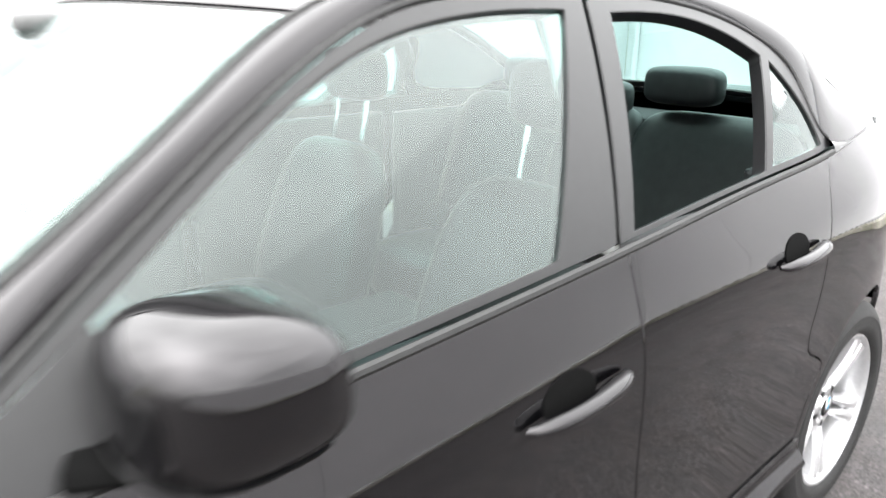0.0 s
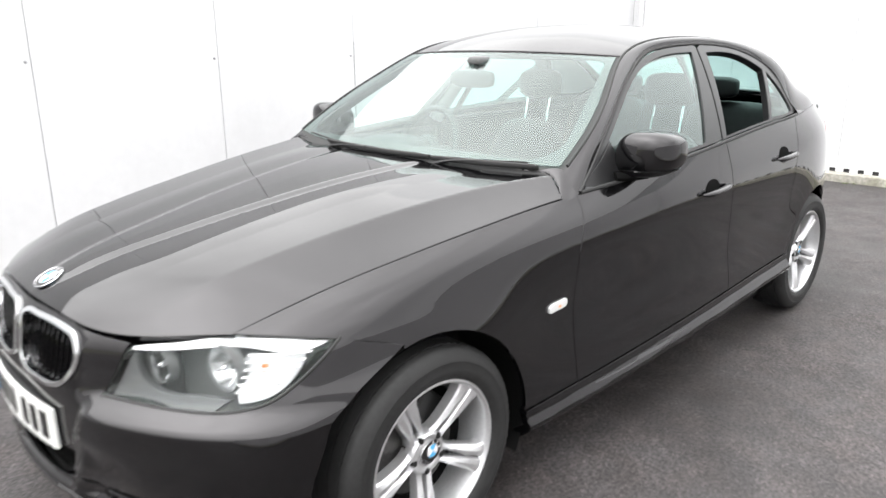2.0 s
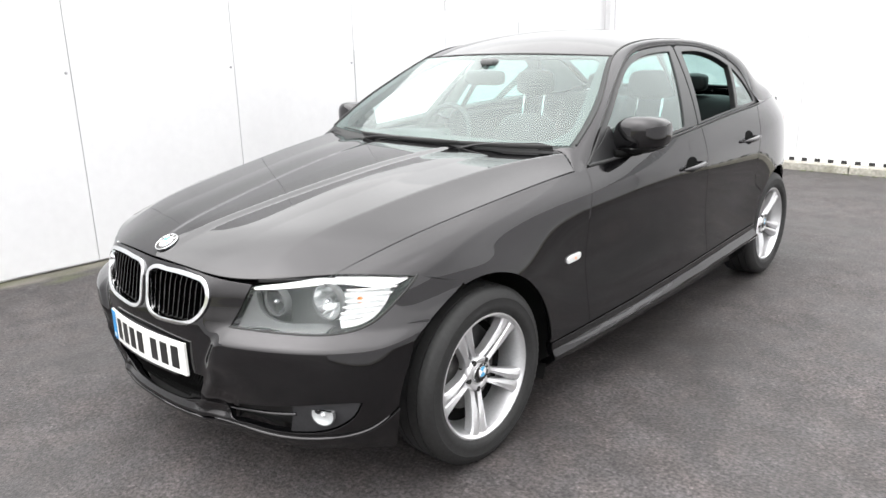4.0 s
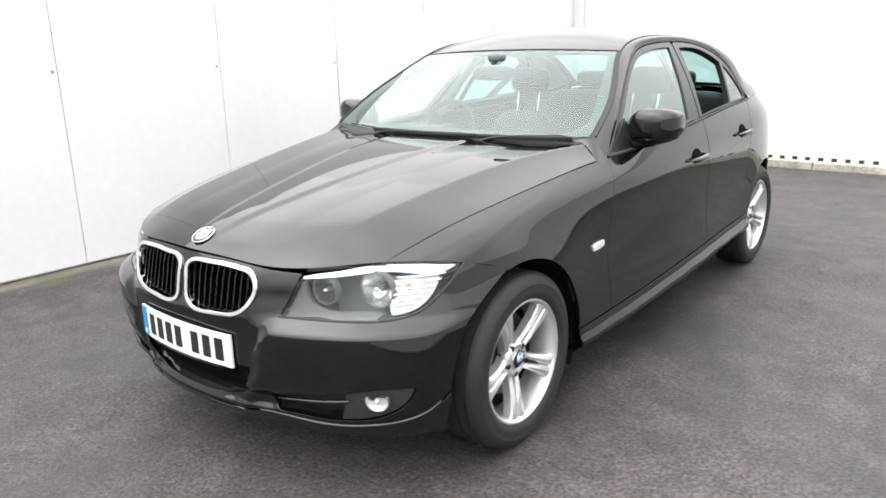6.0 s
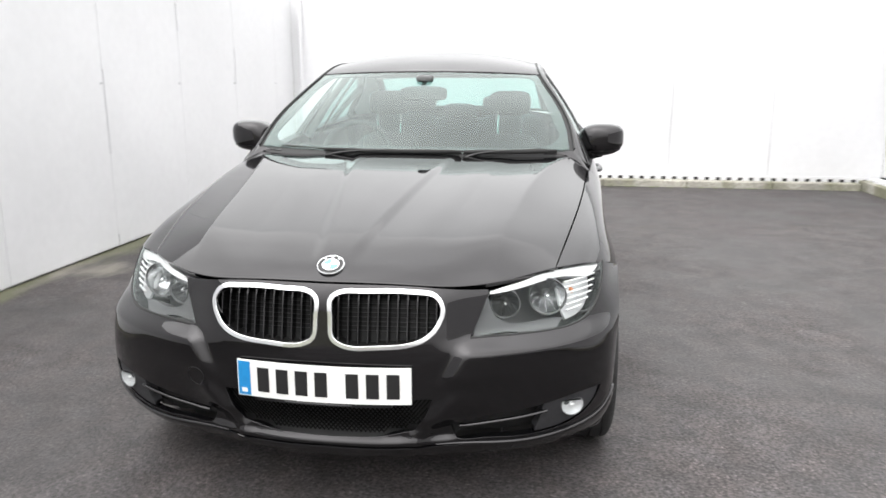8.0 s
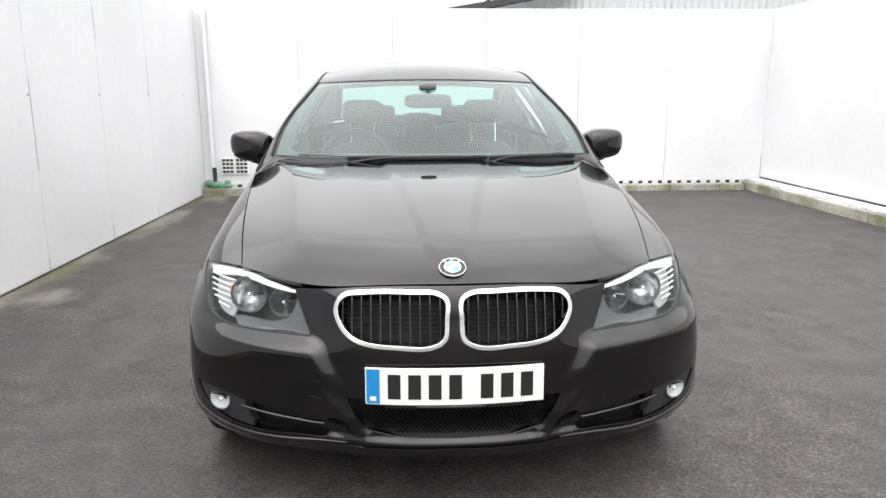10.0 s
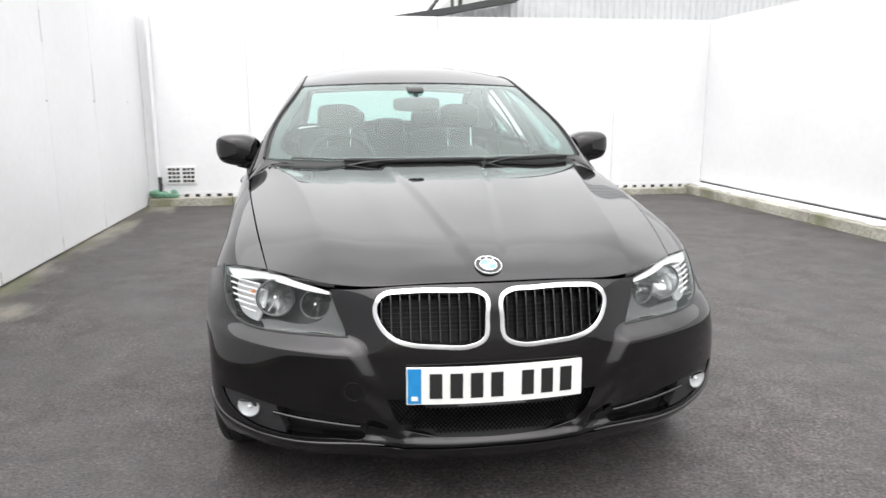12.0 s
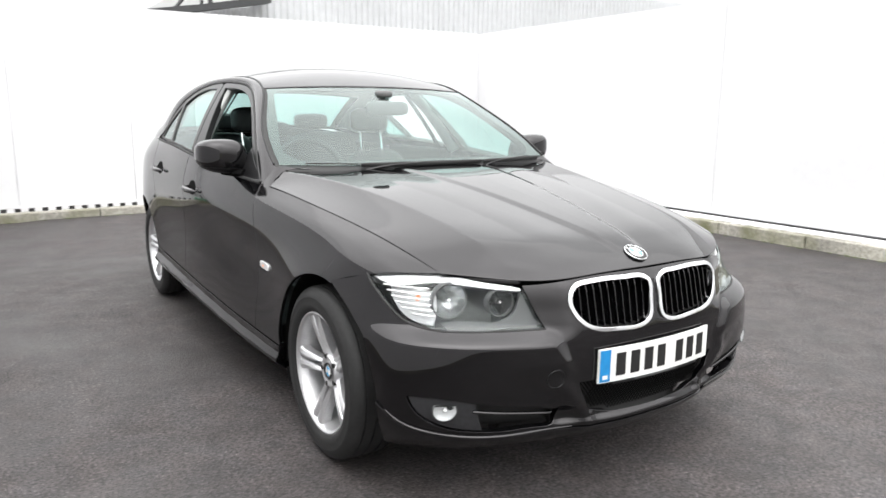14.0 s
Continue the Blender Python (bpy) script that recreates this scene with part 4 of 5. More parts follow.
for mirror in (False, True):
    panel("roof_rail", car, side_frame, frame_poly, PAINT, step=0.02, mirror=mirror, gap=0.0, label="black pillar and roof rail over the doors")
    fr = panel("front_window_frame", car, ghs, front_frame, TRIM, [front_glass], step=0.025, mirror=mirror, depth=0.03, gap=0.001, label="black front door window frame")
    rr = panel("rear_window_frame", car, ghs, rear_frame, TRIM, [rear_glass, quarter_glass], step=0.025, mirror=mirror, depth=0.03, gap=0.001, label="black rear door window frame")
    # the rear left and the front right windows are wound down
    if not mirror:
        panel("glass", fr, ghs, front_glass, GLASS, step=0.05, mirror=mirror, lift=-0.008, depth=0.004, gap=-0.004, label="closed tinted window glass")
    else:
        panel("glass", rr, ghs, rear_glass, GLASS, step=0.05, mirror=mirror, lift=-0.008, depth=0.004, gap=-0.004, label="closed tinted window glass")
    panel("quarter_glass", rr, ghs, quarter_glass, GLASS, step=0.05, mirror=mirror, lift=-0.006, depth=0.004, gap=-0.004, label="small fixed tinted quarter glass")
    # the pillar's foot, down to the wing's shoulder
    a = FRAME_OUT(np.linspace(0.90, 1.0, 24))
    b = TOP(a[:, 1])
    b = np.stack([b[:, 0] - 0.002, a[:, 1], b[:, 1] - 0.004], 1)
    rows = [a + (b - a) * w + np.array((0.008, 0, 0.004)) * 4 * w * (1 - w) for w in (0.0, 0.33, 0.67, 1.0)]
    strip = np.concatenate(rows) * (-1 if mirror else 1, 1, 1)
    part("pillar_foot", strip, [(24 * r + i, 24 * r + i + 1, 24 * r + i + 25, 24 * r + i + 24) for r in range(3) for i in range(23)], PAINT, car)
    # seal along the belt
    y = np.linspace(0.68, 2.50, 70)
    b = TOP(y)
    p = np.stack([b[:, 0] - 0.006, y, b[:, 1] + 0.003], 1) * (-1 if mirror else 1, 1, 1)
    part("window_seal", *tube(p, 0.0075, 8), RUBBER, car, "black rubber seal along the window line")
    # black gutter strip between roof rail and roof
    k = np.linspace(0.02, 0.98, 80)
    p = (FRAME_IN(k) + (0.001, 0, 0.0005)) * (-1 if mirror else 1, 1, 1)
    part("gutter_strip", *tube(p, 0.005, 8), RUBBER, car)
    k = np.linspace(0.01, 0.905, 90)
    p = (FRAME_OUT(k) + (0.0, 0, -0.002)) * (-1 if mirror else 1, 1, 1)
    part("door_seal", *tube(p, 0.006, 8), RUBBER, car)


# glass and roof between the two side frames
def between(centre, k0, k1, power=2.0):
    def surface(p):
        t, s = p[:, 0] / 0.7, p[:, 1] / 0.8
        e = FRAME_IN(k0 + (k1 - k0) * s)
        c = centre(s)
        g = np.abs(t)[:, None] ** power
        yz = c + (e[:, 1:] - c) * g
        return np.concatenate([(t * e[:, 0])[:, None], yz], 1)
    return surface


def rect(t0, t1, s0, s1, step=0.02):
    return outline([(t0 * 0.7, s0 * 0.8), (t1 * 0.7, s0 * 0.8)], [(t1 * 0.7, s0 * 0.8), (t1 * 0.7, s1 * 0.8)], [(t1 * 0.7, s1 * 0.8), (t0 * 0.7, s1 * 0.8)], [(t0 * 0.7, s1 * 0.8), (t0 * 0.7, s0 * 0.8)], step=step)


def rounded(t0, t1, s0, s1, low, top):
    """A rectangle with rounded corners, the lower two wider."""
    pts = []
    for t, s, r, a in ((t1, s0, low, -90), (t1, s1, top, 0), (t0, s1, top, 90), (t0, s0, low, 180)):
        cx = t * 0.7 - math.copysign(r, t)
        cy = s * 0.8 + (r if s == s0 else -r)
        pts += [(cx + r * math.cos(radians(a + 9 * i)), cy + r * math.sin(radians(a + 9 * i))) for i in range(11)]
    return np.array(pts)


screen = between(curve((0, 0.5, 1), [(0.53, 0.968), (0.815, 1.172), (1.155, 1.352)]), 0, 0.37)
roof = between(curve((0, 0.2, 0.45, 0.7, 0.88, 1), [(1.155, 1.352), (1.38, 1.428), (1.68, 1.468), (2.0, 1.466), (2.31, 1.431), (2.53, 1.366)]), 0.37, 0.78, 2.2)
rear_screen = between(curve((0, 0.5, 1), [(2.53, 1.366), (2.85, 1.248), (3.14, 1.105)]), 0.78, 1.0)
ws = panel("windscreen", car, screen, rect(-0.97, 0.97, 0.055, 0.97), SCREEN, step=0.05, depth=0.005, gap=0, lift=0.001, label="tinted windscreen glass")
panel("windscreen_border", ws, screen, rect(-1.0, 1.0, 0.0, 0.995), RUBBER, [rounded(-0.925, 0.925, 0.085, 0.95, 0.11, 0.05)], step=0.03, depth=0.006, gap=0, lift=-0.004, label="black border round the windscreen")
panel("roof", car, roof, rect(-0.995, 0.995, 0.0, 1.0), PAINT, step=0.035, depth=0.012, gap=0.001)
panel("roof_lining", car, roof, rect(-0.99, 0.99, 0.02, 0.98), LINING, step=0.06, depth=0.004, lift=-0.03, gap=0, label="pale grey cloth roof lining", back=True)
rs = panel("rear_screen", car, rear_screen, rect(-0.98, 0.98, 0.03, 0.98), GLASS, step=0.05, depth=0.004, gap=0, label="tinted rear screen glass")
panel("rear_screen_border", rs, rear_screen, rect(-1.0, 1.0, 0.0, 1.0), RUBBER, [rect(-0.93, 0.93, 0.08, 0.93)], step=0.03, depth=0.006, gap=0, lift=-0.006)

# bonnet
H_CENTRE = curve((0, 0.035, 0.08, 0.25, 0.55, 0.8, 1.0), (0.734, 0.761, 0.788, 0.847, 0.920, 0.965, 0.986))
H_FRONT = curve((0, 0.3, 0.5, 0.7, 0.85, 1.0), (-0.690, -0.680, -0.662, -0.608, -0.54, -0.448))
H_REAR = curve((0, 0.5, 0.72, 0.86, 1.0), (0.546, 0.592, 0.646, 0.662, 0.598))


def bonnet(p):
    t, s = p[:, 0] / 0.75, p[:, 1] / 1.2
    a = np.abs(t)
    yf, yr = H_FRONT(a), H_REAR(a)
    y = yf + (yr - yf) * s
    edge = TOP(-0.448 + (0.594 + 0.448) * s)
    x = t * edge[:, 0]
    zc = H_CENTRE(s)
    ac = 0.70 + 0.02 * s + 0.17 * s ** 3
    flat = 0.14 + 0.10 * s
    d = a - ac
    bent = np.where(d < -0.008, 0, np.where(d > 0.008, d, (d + 0.008) ** 2 / 0.032))
    z = zc + (edge[:, 1] - zc) * (flat * np.minimum(a, ac) ** 2 + (1 - flat * ac ** 2) * bent / (1 - ac))
    z += 0.007 * step_up(s / 0.3) * np.maximum(1 - np.abs(d) / np.where(d > 0, 1.001 - ac, 0.26), 0)
    z -= 0.012 * np.exp(-((a - 0.62) / 0.24) ** 2) * step_up(1 - s / 0.18)
    crease = 0.040 + 0.190 * s
    z += 0.0065 * (step_up((crease + 0.022 - np.abs(x)) / 0.044) - 1) * step_up(s / 0.12) * (1 - a ** 3)
    z += 0.0025 * np.exp(-((np.abs(x) - crease - 0.15) / 0.09) ** 2) * step_up(s / 0.2)
    return np.stack([x, y, z], 1)


hood_poly = outline([(-0.75, 0), (0.75, 0)], [(0.75, 0), (0.75, 1.2)], [(0.75, 1.2), (-0.75, 1.2)], [(-0.75, 1.2), (-0.75, 0)], step=0.02)
hood = panel("bonnet", car, bonnet, hood_poly, PAINT, step=0.014, depth=0.02, gap=0.0055)

# boot and tail
B_CENTRE = curve((0, 0.5, 0.9, 1.0), [(3.14, 1.096), (3.42, 1.088), (3.66, 1.076), (3.78, 1.045)])


def boot(p):
    t, s = p[:, 0] / 0.7, p[:, 1] / 0.7
    e = TOP(3.12 + 0.60 * s)
    c = B_CENTRE(s)
    g = np.abs(t) ** 3
    return np.stack([t * e[:, 0], c[:, 0] + (3.12 + 0.60 * s - c[:, 0]) * np.abs(t) ** 2, c[:, 1] + (e[:, 1] - c[:, 1]) * g], 1)


def tail_face(p):
    t, z = p[:, 0] / 0.7, p[:, 1]
    x = side(np.full(len(z), 3.72), side_v(np.full(len(z), 3.72), np.minimum(z, 0.98)))[:, 0]
    return np.stack([t * x, 3.72 + (0.06 + 0.03 * np.exp(-((z - 0.5) / 0.15) ** 2)) * (1 - t * t), z], 1)


panel("boot_lid", car, boot, rect(-0.998, 0.998, 0, 0.875), PAINT, step=0.04, depth=0.02, gap=0.001)
tail_poly = outline([(-0.7, 0.34), (0.7, 0.34)], [(0.7, 0.34), (0.7, 1.005)], [(0.7, 1.005), (0.45, 1.034), (0, 1.048), (-0.45, 1.034), (-0.7, 1.005)], [(-0.7, 1.005), (-0.7, 0.34)], step=0.03)
panel("rear_bumper", car, tail_face, tail_poly, PAINT, step=0.04, depth=0.02, gap=0.001, label="black rear panel and bumper")


# ---- nose: bumper, grilles, lamps ----
def front(p):
    return nose(p[:, 0], p[:, 1])


def flip_run(run):
    return [(-t, z) for t, z in run[::-1]]


def loop(pts, step=0.012):
    """A closed smooth outline through pts."""
    p = np.asarray(list(pts) + [pts[0]], float)
    d = np.concatenate([[0], np.cumsum(np.linalg.norm(np.diff(p, axis=0), axis=1))])
    q = np.concatenate([p[-4:-1], p, p[1:4]])
    k = np.concatenate([[d[i] - d[-1] for i in (-4, -3, -2)], d, [d[-1] + d[i] for i in (1, 2, 3)]])
    return curve(k, q)(np.linspace(0, d[-1], max(int(d[-1] / step), 8) + 1)[:-1])


LIP = [(0.0, 0.247), (0.25, 0.245), (0.44, 0.247), (0.675, 0.246), (0.78, 0.258), (0.876, 0.283), (0.957, 0.322), (1.0, 0.345)]
LAMP_LOW = [(0.912, 0.7235), (0.897, 0.688), (0.866, 0.633), (0.824, 0.597), (0.765, 0.580), (0.69, 0.577), (0.55, 0.579), (0.43, 0.581)]
LAMP_IN = [(0.43, 0.581), (0.457, 0.635), (0.484, 0.706)]
LAMP_TOP = [(0.484, 0.706), (0.54, 0.7155), (0.60, 0.7225), (0.66, 0.732), (0.715, 0.739), (0.77, 0.736), (0.84, 0.7325), (0.912, 0.7235)]
NOSE_TOP = [(0.484, 0.712), (0.42, 0.716), (0.34, 0.724), (0.2, 0.731), (0.0, 0.733)]
half = [LIP, [(1.0, 0.345), (1.0, 0.5), (1.0, 0.679)], [(1.0, 0.679), (0.95, 0.7015), (0.912, 0.7235)], LAMP_LOW, LAMP_IN, [(0.484, 0.706), (0.484, 0.712)], NOSE_TOP]
bumper_poly = outline(*half, *[flip_run(r) for r in half[::-1]], step=0.008)
KIDNEY = [(0.016, 0.64), (0.020, 0.700), (0.042, 0.714), (0.10, 0.7185), (0.16, 0.7195), (0.22, 0.7195), (0.28, 0.717), (0.325, 0.708), (0.349, 0.675), (0.340, 0.627), (0.305, 0.586), (0.238, 0.561), (0.15, 0.553), (0.058, 0.555), (0.026, 0.574)]
kidney = loop(KIDNEY)
kidney_m = kidney[::-1] * (-1, 1)
intake = outline([(-0.262, 0.298), (-0.20, 0.281), (-0.10, 0.274), (0.0, 0.272), (0.10, 0.274), (0.20, 0.281), (0.262, 0.298)], [(0.262, 0.298), (0.295, 0.345), (0.318, 0.400)], [(0.318, 0.400), (-0.318, 0.400)], [(-0.318, 0.400), (-0.295, 0.345), (-0.262, 0.298)], step=0.008)
fog_slot = outline([(0.375, 0.312), (0.50, 0.338), (0.70, 0.371), (0.80, 0.383), (0.862, 0.383)], [(0.862, 0.383), (0.850, 0.350), (0.815, 0.310), (0.76, 0.280), (0.68, 0.266), (0.58, 0.261), (0.47, 0.261), (0.395, 0.268), (0.375, 0.312)], step=0.008)
fog_slot_m = fog_slot[::-1] * (-1, 1)
bumper = panel("front_bumper", car, front, bumper_poly, PAINT, [kidney, kidney_m, intake, fog_slot, fog_slot_m], step=0.0095, depth=0.022, gap=0.0015)
lip_poly = outline([(-1.0, 0.19), (1.0, 0.19)], [(1.0, 0.19), (1.0, 0.343)], [(t, z - 0.003) for t, z in LIP[::-1]], flip_run([(t, z - 0.003) for t, z in LIP[::-1]]), [(-1.0, 0.343), (-1.0, 0.19)], step=0.014)
panel("front_lip", car, front, lip_poly, PAINT, step=0.02, depth=0.03, gap=0.001, lift=0.007, label="black lower lip of the front bumper")

for poly, s in ((kidney, 1), (kidney_m, -1)):
    g = panel("kidney_grille", car, front, inset(poly, -0.0005), CHROME, [inset(poly, 0.0100)], step=0.012, gap=0, lift=0.008, depth=0.026, label="chrome ringed radiator grille with black bars")
    panel("backing", g, front, inset(poly, 0.004), DARK, step=0.04, gap=0, lift=-0.065, depth=0.004)
    wall = front(inset(poly, 0.0))
    v = np.concatenate([wall + (0, 0.005, 0), wall + (0, 0.07, 0)])
    n = len(wall)
    part("shroud", v, [(i, (i + 1) % n, n + (i + 1) % n, n + i) for i in range(n)], DARK, g)
    inner = inset(poly, 0.012)
    for i in range(11):
        t = s * (0.040 + i * 0.0286)
        col = inner[np.abs(inner[:, 0] - t) < 0.012]
        if len(col) < 2:
            continue
        z0, z1 = col[:, 1].min(), col[:, 1].max()
        zz = np.linspace(z0, z1, 8)
        p = front(np.stack([np.full(8, t), zz], 1))
        verts = []
        for q in p:
            verts += [q + (-0.0016, 0.012, 0), q + (0.0016, 0.012, 0), q + (0.0030, 0.044, 0), q + (-0.0030, 0.044, 0)]
        faces = [(4 * a + b, 4 * a + (b + 1) % 4, 4 * a + 4 + (b + 1) % 4, 4 * a + 4 + b) for a in range(7) for b in range(4)]
        part("bar", verts, faces, PAINT, g, smooth=False)
    rib = []
    for i in range(9):
        z = 0.585 + i * 0.013
        row = inner[np.abs(inner[:, 1] - z) < 0.009]
        if len(row) > 1:
            a, b = front(np.array([(row[:, 0].min(), z), (row[:, 0].max(), z)]))
            rib.append((a + (0, 0.056, 0), b + (0, 0.056, 0)))
    verts, faces = [], []
    for a, b in rib:
        v, f = tube([a, b], 0.0022, 6)
        faces += [tuple(k + len(verts) for k in q) for q in f]
        verts += list(v)
    part("radiator_ribs", verts, faces, RUBBER, g)

# lower intake: a dark lattice behind the opening
mesh = panel("intake_backing", bumper, front, inset(intake, -0.01), DARK, step=0.05, gap=0, lift=-0.06, depth=0.004, label="dark lower air intake")
verts, faces = [], []
for i in range(-24, 25):
    for lean in (-1, 1):
        pts = [(0.0135 * i + lean * k * 0.012, 0.262 + k * 0.0145) for k in range(11)]
        pts = [p for p in pts if inside(np.array([p]), intake)[0]]
        if len(pts) > 1:
            p = front(np.array(pts)) + (0, 0.024, 0)
            v, f = tube(p, 0.0018, 5)
            faces += [tuple(k + len(verts) for k in q) for q in f]
            verts += list(v)
part("intake_mesh", verts, faces, SHADE_AND_BLACK, bumper, "black honeycomb mesh of the lower intake")
for s in (1, -1):
    panel("fog_pocket", bumper, front, fog_slot if s > 0 else fog_slot_m, DARK, step=0.03, gap=-0.01, lift=-0.045, depth=0.004)
    t = np.linspace(0.405, 0.675, 14)
    p = front(np.stack([s * t, 0.302 + (t - 0.40) * 0.135], 1)) + (0, 0.006, 0)
    part("intake_blade", *tube(p, 0.0065, 10, flat=0.8), PAINT, bumper)
    p = front(smooth_path([(0.33, 0.249)] + [(t, z + 0.002) for t, z in LIP[2:7]], 0.01) * (s, 1)) + (0, -0.002, 0)
    part("lip_edge", *tube(p, 0.0025 + 0.005 * np.sin(np.pi * np.linspace(0, 1, len(p))) ** 0.5, 10, flat=0.8), PAINT, bumper)
    pod = [(0.672, 0.366), (0.75, 0.377), (0.856, 0.380), (0.845, 0.350), (0.81, 0.312), (0.755, 0.284), (0.648, 0.268)]
    c = outline([(t, z) for t, z in pod[:3]], pod[2:], [pod[-1], pod[0]], step=0.012) * (s, 1)
    fog = panel("fog_lamp", car, front, c if s > 0 else c[::-1], DASH, step=0.02, gap=0, lift=-0.006, depth=0.03, label="round fog lamp in a dark housing")
    centre = nose(s * 0.760, 0.345)[0] + (-s * 0.002, -0.002, 0)
    turn = pose(*centre, 0, 0, s * 24) @ pose(0, 0, 0, 90, 0, 0) @ Matrix.Diagonal((1.02, 0.92, 0.5, 1))
    for nm, prof, mat in (("bezel", [(-0.02, 0.036), (0.006, 0.0375), (0.009, 0.0362), (0.006, 0.035), (-0.01, 0.034)], LAMPGREY),
                          ("reflector", [(-0.010, 0.0), (-0.008, 0.014), (-0.002, 0.026), (0.006, 0.034)], INDIC),
                          ("lens", [(0.016, 0.0), (0.0145, 0.016), (0.0105, 0.030), (0.006, 0.035)], LENS)):
        v, f = revolve(prof, 28, "z")
        part(nm, [turn @ Vector((q[0], min(q[1], 0.016), q[2])) for q in v], f, mat, fog)
    v, f = blob(0, 0, -0.004, 0.007, 0.007, 0.012, 1, 1, 12, 8)
    part("bulb", [turn @ Vector(q) for q in v], f, BADGEWHITE, fog)
# round tow-eye cover
for k, (r0, z0) in enumerate(((0.030, 0.43),)):
    a = np.linspace(0, 2 * math.pi, 40)[:-1]
    p = front(np.stack([-0.418 + r0 * np.cos(a), z0 + r0 * np.sin(a)], 1)) + (0, -0.0005, 0)
    part("tow_eye_cover", *tube(p, 0.0012, 6, closed=True, up=(0, 1, 0)), TRIM, bumper)

# head lamps
lamp_runs = [LAMP_LOW, LAMP_IN, LAMP_TOP]
for s in (1, -1):
    lamp = outline(*lamp_runs, step=0.012)
    lamp = lamp if s > 0 else lamp[::-1] * (-1, 1)
    h = panel("headlamp", car, front, lamp, LENS, step=0.022, gap=0.003, depth=0.006, label="clear twin headlamp with silver reflectors")
    panel("housing", h, front, lamp, LAMPGREY, step=0.03, gap=0.006, lift=-0.125, depth=0.004)
    panel("housing_wall", h, front, lamp, LAMPGREY, [inset(lamp, 0.006)], step=0.02, gap=0.003, lift=-0.008, depth=0.12)
    brow = outline([(0.492, 0.704), (0.54, 0.7125), (0.60, 0.7195), (0.66, 0.729), (0.715, 0.736), (0.77, 0.733), (0.84, 0.7295), (0.900, 0.719)],
                   [(0.900, 0.719), (0.872, 0.706), (0.80, 0.707), (0.74, 0.713), (0.68, 0.711), (0.60, 0.704), (0.53, 0.699), (0.492, 0.697)], step=0.012) * (s, 1)
    panel("eyebrow", h, front, brow, BROW, step=0.012, gap=0, lift=-0.009, depth=0.05, label="white strip along the lamp's top")
    tray = outline([(0.446, 0.586), (0.60, 0.586), (0.72, 0.586), (0.745, 0.60)], [(0.745, 0.60), (0.70, 0.606), (0.62, 0.602), (0.56, 0.608), (0.515, 0.632), (0.498, 0.665), (0.490, 0.690)], [(0.490, 0.690), (0.446, 0.586)], step=0.012) * (s, 1)
    panel("lower_trim", h, front, tray, LAMPGREY, step=0.016, gap=0, lift=-0.022, depth=0.03)
    for t, z, r in ((0.535, 0.653, 0.045), (0.680, 0.653, 0.059)):
        c = nose(s * t, z)[0] + (0, 0.052 if r > 0.05 else 0.044, 0)
        turn = pose(*c, 0, 0, s * 8) @ pose(0, 0, 0, 90, 0, 0)
        rings = [("bowl_rim", [(-0.02, r * 0.99), (0.006, r * 1.02), (0.009, r * 0.985), (0.006, r * 0.94), (-0.004, r * 0.93)], LAMPGREY),
                 ("bowl", [(-0.045, 0.0), (-0.043, r * 0.3), (-0.034, r * 0.6), (-0.016, r * 0.85), (0.004, r * 0.95)], REFLECT),
                 ("bulb_holder", [(-0.045, r * 0.24), (-0.020, r * 0.21), (-0.017, r * 0.14), (-0.017, 0.0)], LAMPGREY)]
        for nm, prof, mat in rings:
            v, f = revolve(prof, 36, "z")
            part(nm, [turn @ Vector(q) for q in v], f, mat, h)
        v, f = blob(0, 0, -0.006, r * 0.16, r * 0.16, 0.014, 1, 1, 14, 10)
        part("bulb", [turn @ Vector(q) for q in v], f, CHROME, h)
        verts, faces = [], []
        for i in range(12):
            a = 2 * math.pi * i / 12
            v, f = tube([(r * 0.42 * math.cos(a), r * 0.42 * math.sin(a), -0.036), (r * 0.9 * math.cos(a), r * 0.9 * math.sin(a), -0.006)], 0.0012, 5, up=(0.3, 0.2, 1))
            faces += [tuple(k + len(verts) for k in q) for q in f]
            verts += [turn @ Vector(q) for q in v]
        part("facets", verts, faces, CHROME, h)
    seg = outline([(0.742, 0.690), (0.80, 0.700), (0.868, 0.700)], [(0.868, 0.700), (0.868, 0.668), (0.845, 0.625), (0.81, 0.603), (0.762, 0.594)], [(0.762, 0.594), (0.748, 0.64), (0.742, 0.690)], step=0.012) * (s, 1)
    panel("indicator_reflector", h, front, seg, INDIC, step=0.02, gap=0, lift=-0.034, depth=0.01)
    for i in range(6):
        z = 0.612 + i * 0.0155
        t1 = float(np.interp(z, (0.60, 0.633, 0.68, 0.71), (0.79, 0.848, 0.872, 0.885)))
        p = front(np.stack([s * np.linspace(0.755, t1, 8), z + np.linspace(0.0, 0.006, 8)], 1)) + (-s * 0.010, 0.014, 0)
        part("indicator_rib", *tube(p, 0.0042, 8, flat=0.7), BROW, h)
    low = smooth_path([(t, z - 0.001) for t, z in LAMP_LOW], 0.02) * (s, 1)
    part("lamp_seal", *tube(front(low) + (0, 0.003, 0), 0.0045, 8), RUBBER, h)
    v, f = blob(*(nose(s * 0.80, 0.655)[0] + (-s * 0.03, 0.03, 0)), 0.010, 0.010, 0.012, 1, 1, 12, 8)
    part("indicator_bulb", v, f, AMBER, h, "small amber bulb")

